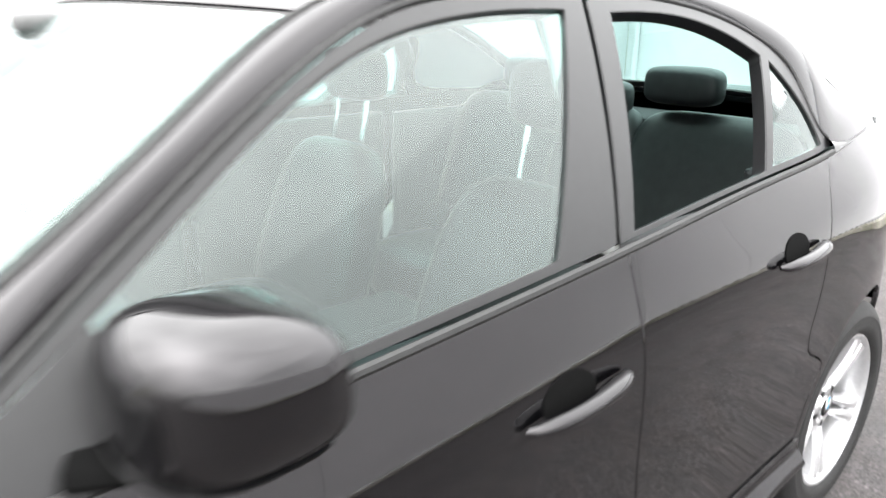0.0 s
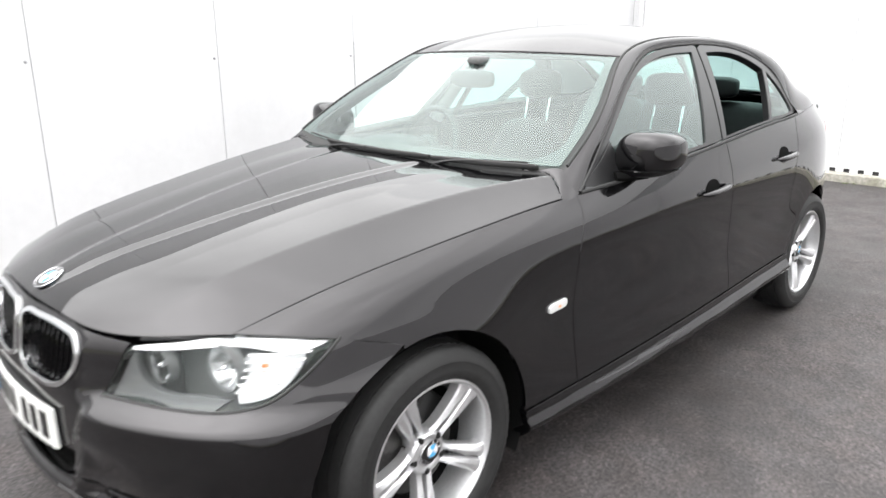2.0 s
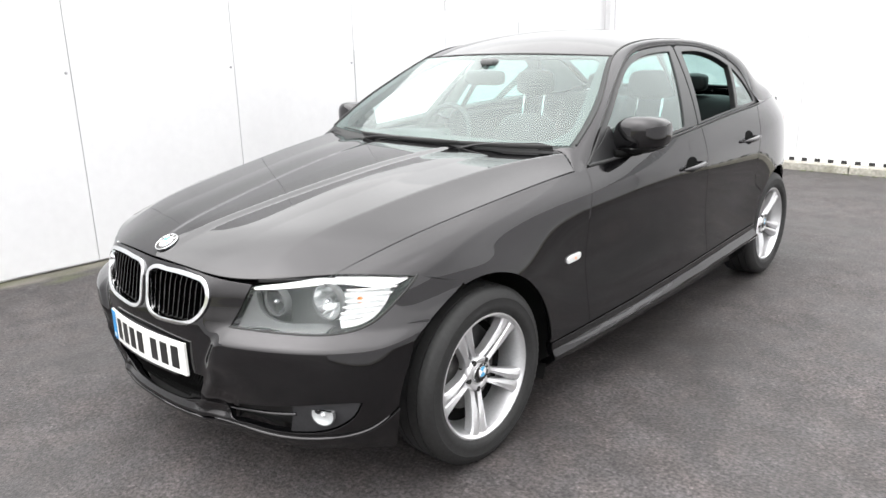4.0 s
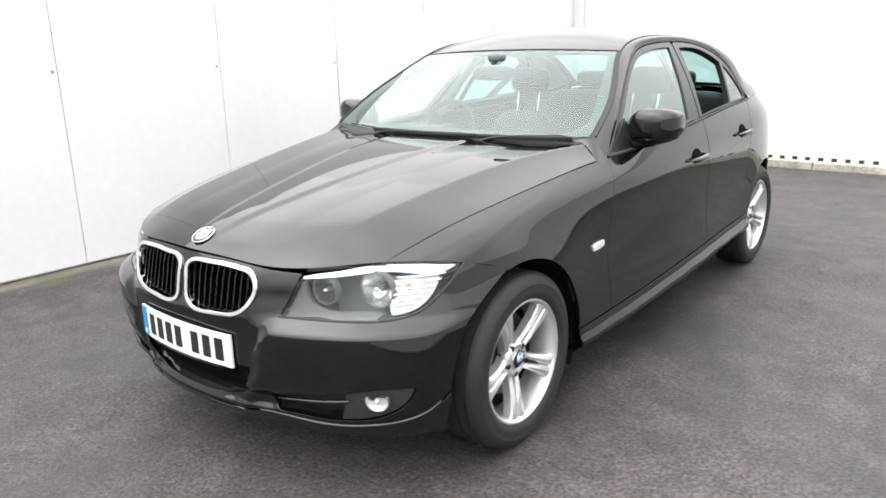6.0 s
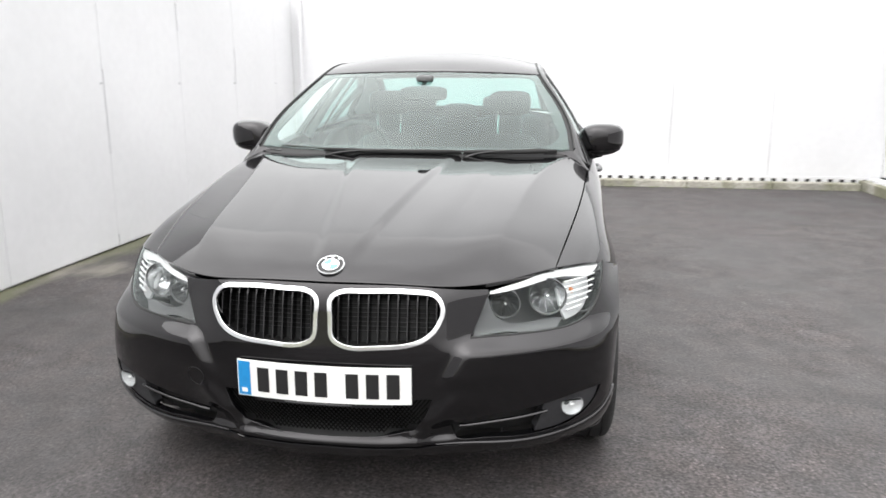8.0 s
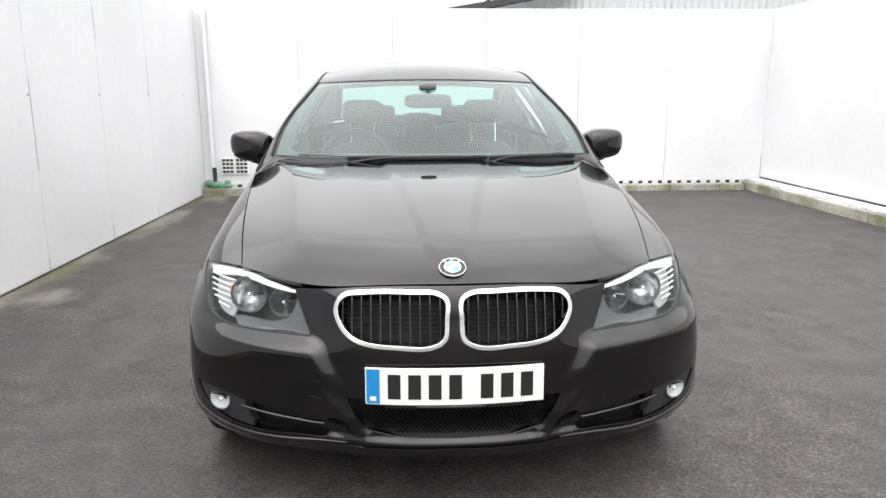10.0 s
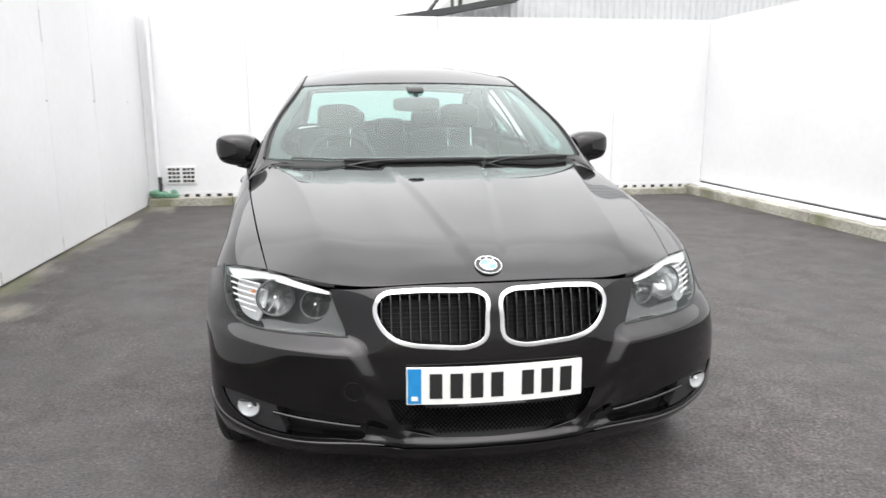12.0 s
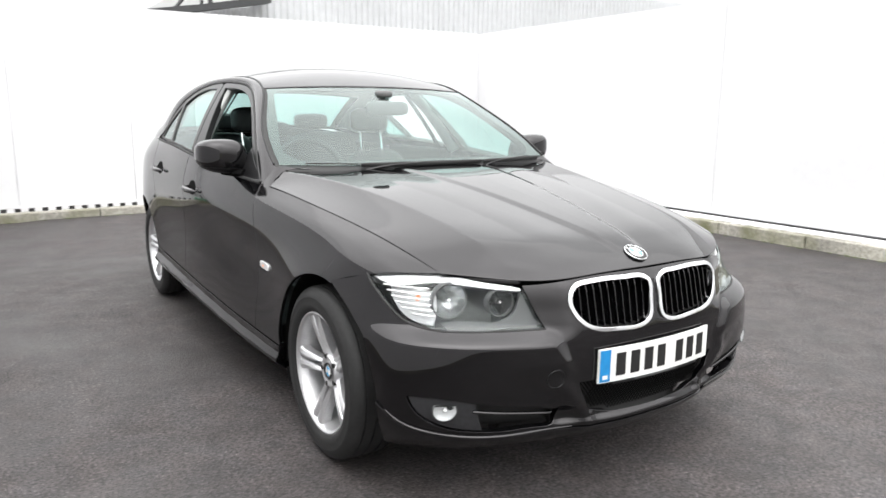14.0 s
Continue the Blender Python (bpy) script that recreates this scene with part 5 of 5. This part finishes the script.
# number plate, bent to the bumper: its writing stands as plain dark bars
def bent(name, x0, x1, y0, y1, z0, z1, mat, parent, label=""):
    """A thin upright slab that curves back towards its ends."""
    n = max(int((x1 - x0) / 0.02), 2)
    xs = np.linspace(x0, x1, n + 1)
    verts = [(x, y - 0.006 + 0.34 * x * x, z) for x in xs for y, z in ((y0, z0), (y1, z0), (y1, z1), (y0, z1))]
    faces = [(0, 3, 2, 1), tuple(4 * n + i for i in (0, 1, 2, 3))]
    faces += [(4 * i + j, 4 * i + (j + 1) % 4, 4 * i + 4 + (j + 1) % 4, 4 * i + 4 + j) for i in range(n) for j in range(4)]
    return part(name, verts, faces, mat, parent, label, angle=30)


plate = bent("number_plate", -0.256, 0.256, -0.762, -0.754, 0.393, 0.504, PLATE, car, "white number plate with dark bars and a blue band")
bent("blue_band", -0.253, -0.215, -0.7635, -0.7615, 0.396, 0.501, BLUE, plate)
bent("band_mark", -0.243, -0.225, -0.7645, -0.763, 0.405, 0.418, PLATE, plate)
for x in (-0.196, -0.138, -0.080, -0.022, 0.068, 0.126, 0.184):
    bent("bar", x + 0.004, x + 0.040, -0.7638, -0.7615, 0.411, 0.486, INK, plate)
bent("plate_holder", -0.20, 0.20, -0.758, -0.742, 0.381, 0.394, TRIM, plate)
bent("holder_mark", -0.11, 0.085, -0.7592, -0.7575, 0.385, 0.389, LAMPGREY, plate)
bent("plate_mount", -0.22, 0.22, -0.756, -0.730, 0.40, 0.498, TRIM, plate)


def roundel(parent, m, r, name="badge"):
    """A round badge: chrome rim, black ring, blue and white quarters."""
    v, f = revolve([(0.0, r * 0.99), (0.004, r), (0.006, r * 0.965), (0.0055, r * 0.93)], 40, "z")
    b = part(name, [m @ Vector(q) for q in v], f, CHROME, parent, "round badge with blue and white quarters")
    v, f = revolve([(0.0052, r * 0.94), (0.0056, r * 0.78), (0.0056, r * 0.62)], 40, "z")
    part("black_ring", [m @ Vector(q) for q in v], f, INK, b)
    v, f = revolve([(0.0052, r * 0.64), (0.0062, r * 0.62), (0.0062, r * 0.57)], 40, "z")
    part("inner_rim", [m @ Vector(q) for q in v], f, CHROME, b)
    for i in range(4):
        v, f = revolve([(0.0066, 0.0), (0.0064, r * 0.3), (0.0058, r * 0.585)], 9, "z", i * 90, i * 90 + 90)
        part("quarter", [m @ Vector(q) for q in v], f, BADGEBLUE if i % 2 else BADGEWHITE, b)
    for i in range(5):
        a = radians(50 + 20 * i)
        w = m @ Matrix.Translation((r * 0.79 * math.cos(a), r * 0.79 * math.sin(a), 0.0058)) @ Matrix.Rotation(a, 4, "Z")
        if i in (0, 2, 4):
            box("mark", -r * 0.08, r * 0.08, -r * 0.07, r * 0.07, 0, 0.0008, BADGEWHITE, b, m=w)
    return b


bp = np.array([(0.0, 0.0465 * 1.2)])
c0, c1, c2 = bonnet(bp)[0], bonnet(bp + (0.001, 0))[0], bonnet(bp + (0, 0.001))[0]
n = Vector(np.cross(c1 - c0, c2 - c0)).normalized()
if n.z < 0:
    n = -n
roundel(hood, Matrix.Translation(Vector(c0) + n * 0.0015) @ n.to_track_quat("Z", "Y").to_matrix().to_4x4(), 0.041)

# cowl between bonnet and windscreen, and the wings' corners beside it
def cowl(p):
    t, w = p[:, 0] / 0.75, p[:, 1] / 0.08
    a = bonnet(np.stack([t * 0.75, np.full(len(t), 1.2)], 1)) + (0, 0.003, -0.014)
    b = screen(np.stack([t * 0.7, np.full(len(t), 0.052)], 1)) + (0, -0.002, 0.004)
    return a + (b - a) * w[:, None]


panel("cowl", car, cowl, outline([(-0.62, 0), (0.62, 0)], [(0.62, 0), (0.62, 0.08)], [(0.62, 0.08), (-0.62, 0.08)], [(-0.62, 0.08), (-0.62, 0)], step=0.02), DARK, step=0.03, gap=0, depth=0.004, label="black plastic scuttle under the wipers")
CA = curve((0, 0.35, 0.7, 1.0), [tuple(bonnet(np.array([(0.75 * t, 1.2)]))[0] + (0, d, -0.002)) for t, d in ((0.82, 0.004), (0.91, 0.004), (1.0, 0.004))] + [tp(0.664)])
CB = curve((0, 0.35, 0.7, 1.0), [tuple(screen(np.array([(0.7 * t, 0.02)]))[0]) for t in (0.82, 0.91, 1.0)] + [tuple(side_frame(np.array([(0.01, 0.11)]))[0])])


def corner(p):
    k, w = p[:, 0] / 0.2, p[:, 1] / 0.06
    a, b = CA(k), CB(k)
    return a + (b - a) * w[:, None]


for mirror in (False, True):
    panel("wing_corner", car, corner, outline([(0, 0), (0.2, 0)], [(0.2, 0), (0.2, 0.06)], [(0.2, 0.06), (0, 0.06)], [(0, 0.06), (0, 0)], step=0.01), PAINT, step=0.015, gap=0, depth=0.004, mirror=mirror)


# ---- wheels ----
def wheel_meshes():
    """Meshes of one wheel about the x axis, its face towards +x."""
    r = AXLE + 0.008
    tyre, f1 = revolve([(-0.10, 0.225), (-0.108, 0.25), (-0.104, 0.285), (-0.088, r - 0.006), (-0.066, r), (-0.0655, r - 0.007), (-0.060, r - 0.007), (-0.0595, r), (-0.026, r + 0.001), (-0.0255, r - 0.007), (-0.020, r - 0.007), (-0.0195, r + 0.001),
                         (0.0195, r + 0.001), (0.020, r - 0.007), (0.0255, r - 0.007), (0.026, r + 0.001), (0.0595, r), (0.060, r - 0.007), (0.0655, r - 0.007), (0.066, r), (0.080, r - 0.003), (0.092, r - 0.012), (0.103, 0.283), (0.1045, 0.277), (0.103, 0.274), (0.107, 0.255), (0.103, 0.236), (0.094, 0.226), (0.088, 0.220)], 150)
    tyre = [(x, y * (1 - 0.012 * (i // 29 % 2)), z * (1 - 0.012 * (i // 29 % 2))) if 0.055 < abs(x) < 0.095 and math.hypot(y, z) > r - 0.014 else (x, y, z) for i, (x, y, z) in enumerate(tyre)]
    rim, f2 = revolve([(0.088, 0.2265), (0.093, 0.224), (0.094, 0.219), (0.089, 0.213), (0.080, 0.209), (0.04, 0.202), (-0.02, 0.195), (-0.08, 0.205), (-0.095, 0.224)], 72)
    return (tyre, f1), (rim, f2)


def spoke(s):
    """One broad spoke of a pair, on the side s of the arm's middle; its face falls away from the slot."""
    n = 14
    verts, faces = [], []
    for i in range(n):
        k = i / (n - 1)
        rad = 0.050 + (0.213 - 0.050) * k
        slot = max(0.0100 * (1 - (k / 0.66) ** 2), 0.0016)
        outer = 0.023 + 0.019 * k + 0.012 * max(0.0, (k - 0.78) / 0.22) ** 2 + 0.010 * max(0.0, (0.22 - k) / 0.22) ** 2
        x = 0.050 + 0.026 * math.sin(k * math.pi * 0.5) + 0.008 * k
        for u, d in ((slot, -0.034), (slot, -0.009), (slot + 0.004, -0.002), (slot + (outer - slot) * 0.5, 0.002), (outer - 0.005, -0.003), (outer, -0.009), (outer, -0.040)):
            verts.append((x + d, rad, s * u))
    m = 7
    for i in range(n - 1):
        for j in range(m):
            q = (i * m + j, i * m + (j + 1) % m, (i + 1) * m + (j + 1) % m, (i + 1) * m + j)
            faces.append(q if s > 0 else q[::-1])
    return verts, faces


(tyre_v, tyre_f), (rim_v, rim_f) = wheel_meshes()
verts, faces = list(rim_v), list(rim_f)


def wheel(x, y, turn, spin):
    w = part("wheel", verts, faces, ALLOY, car, "silver five double-spoke alloy wheel with black tyre")
    m = pose(x, y, HUB, 0, 0, turn) @ pose(0, 0, 0, spin, 0, 0)
    w.matrix_local = m
    part("tyre", tyre_v, tyre_f, TYRE, w, "black rubber tyre")
    for i in range(5):
        for s in (-1, 1):
            v, f = spoke(s)
            spin_m = Matrix.Rotation(radians(72 * i), 4, "X")
            part("spoke", [spin_m @ Vector(q) for q in v], f, ALLOY, w, angle=28)
        web = Matrix.Rotation(radians(72 * i), 4, "X")
        box("web", 0.035, 0.064, 0.158, 0.212, -0.010, 0.010, ALLOY, w, bevel=0.003, m=web)
    v, f = revolve([(0.030, 0.066), (0.052, 0.064), (0.060, 0.056), (0.060, 0.048), (0.056, 0.040), (0.058, 0.034)], 36)
    part("hub", v, f, ALLOY, w)
    for i in range(5):
        a = radians(72 * i)
        v, f = revolve([(0.0605, 0.0), (0.0605, 0.0095), (0.050, 0.0105)], 12)
        # dark discs stand for the shade in the bolt holes
        part("wheel_bolt", [(q[0], q[1] + 0.054 * math.cos(a), q[2] + 0.054 * math.sin(a)) for q in v], f, DARK, w)
    roundel(w, Matrix.Translation((0.057, 0, 0)) @ Matrix.Rotation(radians(90), 4, "Y"), 0.033, "centre_cap")
    v, f = revolve([(0.004, 0.0), (0.004, 0.140), (-0.03, 0.142), (-0.03, 0.0)], 40)
    part("brake_disc", v, f, DISC, w)
    # added dark disc that puts shade behind the spokes
    v, f = revolve([(-0.004, 0.0), (-0.004, 0.186), (-0.03, 0.188)], 40)
    part("brake_shield", v, f, SHADE_AND_BLACK, w)
    box("brake_caliper", -0.045, 0.012, 0.07, 0.155, -0.09, 0.09, DARK, w, bevel=0.012)
    return w


wheel(0.788, 0.010, 0, 47)
wheel(-0.786, 0.026, 180, 37)
wheel(0.757, BASE + 0.062, 0, 50)
wheel(-0.785, BASE + 0.070, 180, 30)
# wheel arch liners, floor and unseen added boxes that close the body against light
for s in (1, -1):
    for y in (0, BASE):
        v, f = revolve([(-0.16, 0.0), (-0.16, 0.395), (0.045, 0.395), (0.075, 0.388)], 36, "x", -2 if y else -22, 182)
        part("arch_liner", [(s * (0.695 if y else 0.76) + s * q[0], y + q[1], HUB + q[2]) for q in v], f, DARK, car)
box("underbody", -0.62, 0.62, -0.45, 3.60, 0.175, 0.215, DARK, car, bevel=0.01)
box("bulkhead", -0.74, 0.74, 0.42, 0.47, 0.20, 0.88, DARK, car, bevel=0.01)
box("radiator_support", -0.50, 0.50, -0.56, -0.50, 0.20, 0.66, DARK, car, bevel=0.01)
for s in (1, -1):
    box("inner_sill", s * 0.70 - 0.10, s * 0.70 + 0.10, 0.50, 2.34, 0.19, 0.36, DARK, car, bevel=0.01)

# ---- mirrors and wipers ----
for s in (1, -1):
    v, f = blob(0.0, 0.0, 0.0, 0.112, 0.088, 0.072, 0.64, 0.72, 56, 36)
    v = np.asarray(v) * (s, 1, 1)
    out, up = v[:, 0] / 0.112, v[:, 2] / 0.074
    v[:, 0] += 0.018 * up * np.clip(0.3 - out, 0, 1)    # the inner end slopes down towards its foot
    v[:, 2] *= 1 - 0.10 * out - 0.06 * v[:, 1] / 0.07  # lower at the outer end and at the front
    v[:, 2] += 0.008 * out
    v[:, 1] = np.minimum(v[:, 1], 0.058) + 0.018 * np.maximum(out, 0) ** 1.6
    cap = v * (s, 1, 1) + (0.885 * s, 0.962, 1.030)
    mir = part("door_mirror", cap, f, PAINT, car, "black door mirror with tinted glass")
    shell = v * (1.012, 1.02, 1.0)
    cut = -0.044 + 0.006 * out
    shell[shell[:, 2] > cut, :2] *= 0.7
    shell[:, 2] = np.minimum(shell[:, 2], cut) - 0.0035
    part("lower_shell", shell * (s, 1, 1) + (0.885 * s, 0.962, 1.030), f, TRIM, mir, "matt black lower mirror shell")
    v, f = blob(0.890 * s, 1.020, 1.028, 0.080, 0.004, 0.052, 0.5, 0.6, 32, 14)
    part("mirror_glass", v, f, MIRROR, mir)
    p = smooth_path([(0.815 * s, 0.86, 0.958), (0.838 * s, 0.90, 0.956), (0.862 * s, 0.935, 0.956), (0.895 * s, 0.938, 0.962)], 0.01)
    part("arm", *tube(p, np.linspace(0.034, 0.024, len(p)), 14, flat=0.5), SHADE_AND_BLACK, mir)
    foot = outline([(0.715, 0.960), (0.775, 0.985), (0.90, 1.062)], [(0.90, 1.062), (0.915, 0.958)], belt_pts(0.915, 0.715, 0.006), step=0.012)
    panel("mirror_foot", mir, ghs, foot, TRIM, step=0.02, gap=0, mirror=s < 0, lift=0.004, depth=0.02)


def wiper(x0, s0, x1, s1, pivot):
    """A blade lying on the windscreen with its arm down to the scuttle."""
    t = np.linspace(0, 1, 16)
    xs, ss = x0 + (x1 - x0) * t, s0 + (s1 - s0) * t
    edge = FRAME_IN(0.37 * ss)[:, 0]
    p = screen(np.stack([xs / edge * 0.7, ss * 0.8], 1)) + (0, -0.006, 0.009)
    v, f = tube(p, 0.0045 + 0.0035 * np.sin(np.pi * t) ** 0.6, 8, flat=1.3)
    w = part("wiper", v, f, RUBBER, car, "black windscreen wiper lying on the glass")
    m = p[7] + (0, -0.003, 0.006)
    q = smooth_path([pivot, ((pivot[0] * 2 + m[0]) / 3, (pivot[1] * 2 + m[1]) / 3 - 0.004, (pivot[2] * 2 + m[2]) / 3 + 0.010), tuple(m)], 0.02)
    part("arm", *tube(q, np.linspace(0.011, 0.006, len(q)), 8, flat=0.7), TRIM, w)
    v, f = blob(*pivot, 0.02, 0.02, 0.012, 0.7, 1, 14, 8)
    part("pivot", v, f, TRIM, w)
    rub = p + (0, 0.004, -0.007)
    part("rubber", *tube(rub, 0.0028, 6, flat=1.8), RUBBER, w)


wiper(-0.39, 0.045, 0.245, 0.050, (-0.43, 0.590, 0.962))
wiper(0.255, 0.045, 0.67, 0.028, (0.23, 0.566, 0.962))

# ---- cabin ----
def seat(x):
    v, f = blob(x, 1.50, 0.47, 0.255, 0.29, 0.105, 0.6, 0.55)
    st = part("front_seat", v, f, LEATHER, car, "black leather front seat")
    v, f = blob(0, 0, 0, 0.255, 0.085, 0.29, 0.5, 0.6, 32, 20)
    v = np.asarray(v)
    k = (v[:, 2] + 0.29) / 0.58
    v[:, 0] *= 1 - 0.22 * k ** 2
    v[:, 1] += -0.035 * (np.abs(v[:, 0]) / 0.255) ** 2
    m = pose(x, 1.86, 0.70, -17)
    part("backrest", [m @ Vector(q) for q in v], f, LEATHER, st)
    v, f = blob(x, 1.985, 1.168, 0.132, 0.050, 0.076, 0.55, 0.6, 28, 18)
    h = part("headrest", v, f, LEATHER, st)
    for d in (-0.075, 0.075):
        part("headrest_post", *tube([(x + d, 1.945, 0.95), (x + d, 1.98, 1.13)], 0.0065, 8, up=(0, 1, 0)), CHROME, st)


seat(0.40)
seat(-0.38)
v, f = blob(0, 2.42, 0.47, 0.66, 0.28, 0.12, 0.45, 0.35, 40, 16)
bench = part("rear_bench", v, f, LEATHER, car, "black leather rear bench")
for x, w in ((0.40, 0.27), (-0.40, 0.27), (0.0, 0.16)):
    v, f = blob(0, 0, 0, w, 0.075, 0.32, 0.4, 0.5, 28, 18)
    m = pose(x, 2.68, 0.76, -20)
    part("backrest", [m @ Vector(q) for q in v], f, LEATHER, bench)
    top = 1.197 if x else 1.142
    v, f = blob(x * 0.74, 2.73, top - 0.052, 0.125 if x else 0.115, 0.050, 0.056, 0.5, 0.55, 28, 16)
    part("headrest", v, f, LEATHER, bench)
box("parcel_shelf", -0.62, 0.62, 2.78, 3.06, 1.005, 1.03, CARPET, car, bevel=0.008)
dash = part("dashboard", *blob(0, 0.82, 0.80, 0.745, 0.26, 0.155, 0.45, 0.35, 48, 18), DASH, car, "black moulded dashboard")
v, f = blob(-0.385, 0.94, 0.945, 0.17, 0.10, 0.04, 0.6, 0.6, 28, 12)
part("instrument_hood", v, f, DASH, dash)
box("centre_console", -0.11, 0.11, 1.0, 1.9, 0.25, 0.60, DASH, car, bevel=0.02)
m = pose(-0.385, 1.13, 0.915, 0, 0, 0) @ pose(0, 0, 0, 66, 0, 0)
a = np.linspace(0, 2 * math.pi, 49)[:-1]
ring = [m @ Vector((0.185 * math.cos(q), 0.185 * math.sin(q), 0)) for q in a]
wheel_ring = part("steering_wheel", *tube(ring, 0.015, 10, closed=True, up=(0.01, 0.4, 0.9)), LEATHER, car, "black three-spoke steering wheel")
for q in (0, 180, 270):
    e = Vector((0.18 * math.cos(radians(q)), 0.18 * math.sin(radians(q)), 0))
    part("spoke", *tube([m @ (e * 0.2), m @ e], 0.016, 8), DASH, wheel_ring)
v, f = blob(0, 0, 0, 0.07, 0.06, 0.025, 0.7, 0.8, 24, 12)
part("boss", [m @ Vector(q) for q in v], f, DASH, wheel_ring)
v, f = blob(0, 1.035, 1.240, 0.121, 0.018, 0.036, 0.5, 0.45, 32, 12)
im = part("interior_mirror", v, f, TRIM, car, "black interior mirror below the windscreen's top")
part("stem", *tube([(0, 1.03, 1.27), (0, 1.06, 1.305)], 0.012, 8), TRIM, im)
v, f = blob(0, 1.075, 1.312, 0.045, 0.04, 0.018, 0.6, 0.7, 20, 10)
part("sensor_housing", v, f, SENSOR, im)
for s in (1, -1):
    box("door_card", s * 0.80 - 0.025, s * 0.80 + 0.025, 0.70, 1.58, 0.36, 0.945, DASH, car, bevel=0.012, label="black front door lining")
    box("door_card", s * 0.795 - 0.025, s * 0.795 + 0.025, 1.64, 2.40, 0.36, 0.99, DASH, car, bevel=0.012, label="black rear door lining")
    panel("pillar_lining", car, side_frame, outline([(0.02, 0.004), (2.5, 0.004)], [(2.5, 0.004), (2.5, 0.105)], [(2.5, 0.105), (0.02, 0.105)], [(0.02, 0.105), (0.02, 0.004)], step=0.02), LINING, step=0.03, gap=0, lift=-0.022, depth=0.006, mirror=s < 0, back=True, label="pale grey pillar lining")
    box("rear_side_lining", s * 0.68 - 0.02, s * 0.68 + 0.02, 2.38, 3.05, 0.30, 1.0, DASH, car, bevel=0.012, label="black lining behind the rear door")
    p = [glasshouse(1.60 + 0.13 * k, 0.98 + 0.37 * k)[0] * (s, 1, 1) - (s * 0.045, 0, 0) for k in np.linspace(0, 1, 12)]
    part("pillar_cover", *tube(p, np.linspace(0.045, 0.035, 12), 12, flat=0.6, up=(1, 0, 0)), LINING, car, "pale grey middle pillar lining")
    p = [glasshouse(1.63 + 0.12 * k, 0.70 + 0.62 * k)[0] * (s, 1, 1) - (s * 0.10, 0, 0) for k in np.linspace(0, 1, 12)]
    part("seat_belt", *tube(p, 0.022, 8, flat=0.12, up=(1, 0, 0)), CARPET, car)

# ---- the body's proportions: drawn short, it is drawn out along its length and widened at the sill ----
STRETCH = curve((-0.75, 0, 0.5, 1.0, 1.45, 1.9, 2.3, 2.745, 3.8), (-0.005, 0.012, 0.030, 0.060, 0.080, 0.095, 0.095, 0.075, 0.060))


def proportion(p):
    x, y, z = p.T
    low = np.clip((0.85 - z) / 0.54, 0, 1)
    rear = step_up((y + 0.3) / 1.3)
    drop = np.interp(z, (0.31, 0.85, 1.03, 1.35), (-0.022, -0.008, 0.002, 0.010))
    return np.stack([x * (1.013 + 0.015 * low) - 0.011 * np.maximum(y, 0), y + STRETCH(y), z + drop * rear], 1)


for ob in car.children_recursive:
    if ob.type == "MESH" and ob.name.split(".")[0] != "wheel" and ob.parent.name.split(".")[0] != "wheel":
        flat = np.empty(len(ob.data.vertices) * 3)
        ob.data.vertices.foreach_get("co", flat)
        ob.data.vertices.foreach_set("co", proportion(flat.reshape(-1, 3)).ravel())
        ob.data.update()
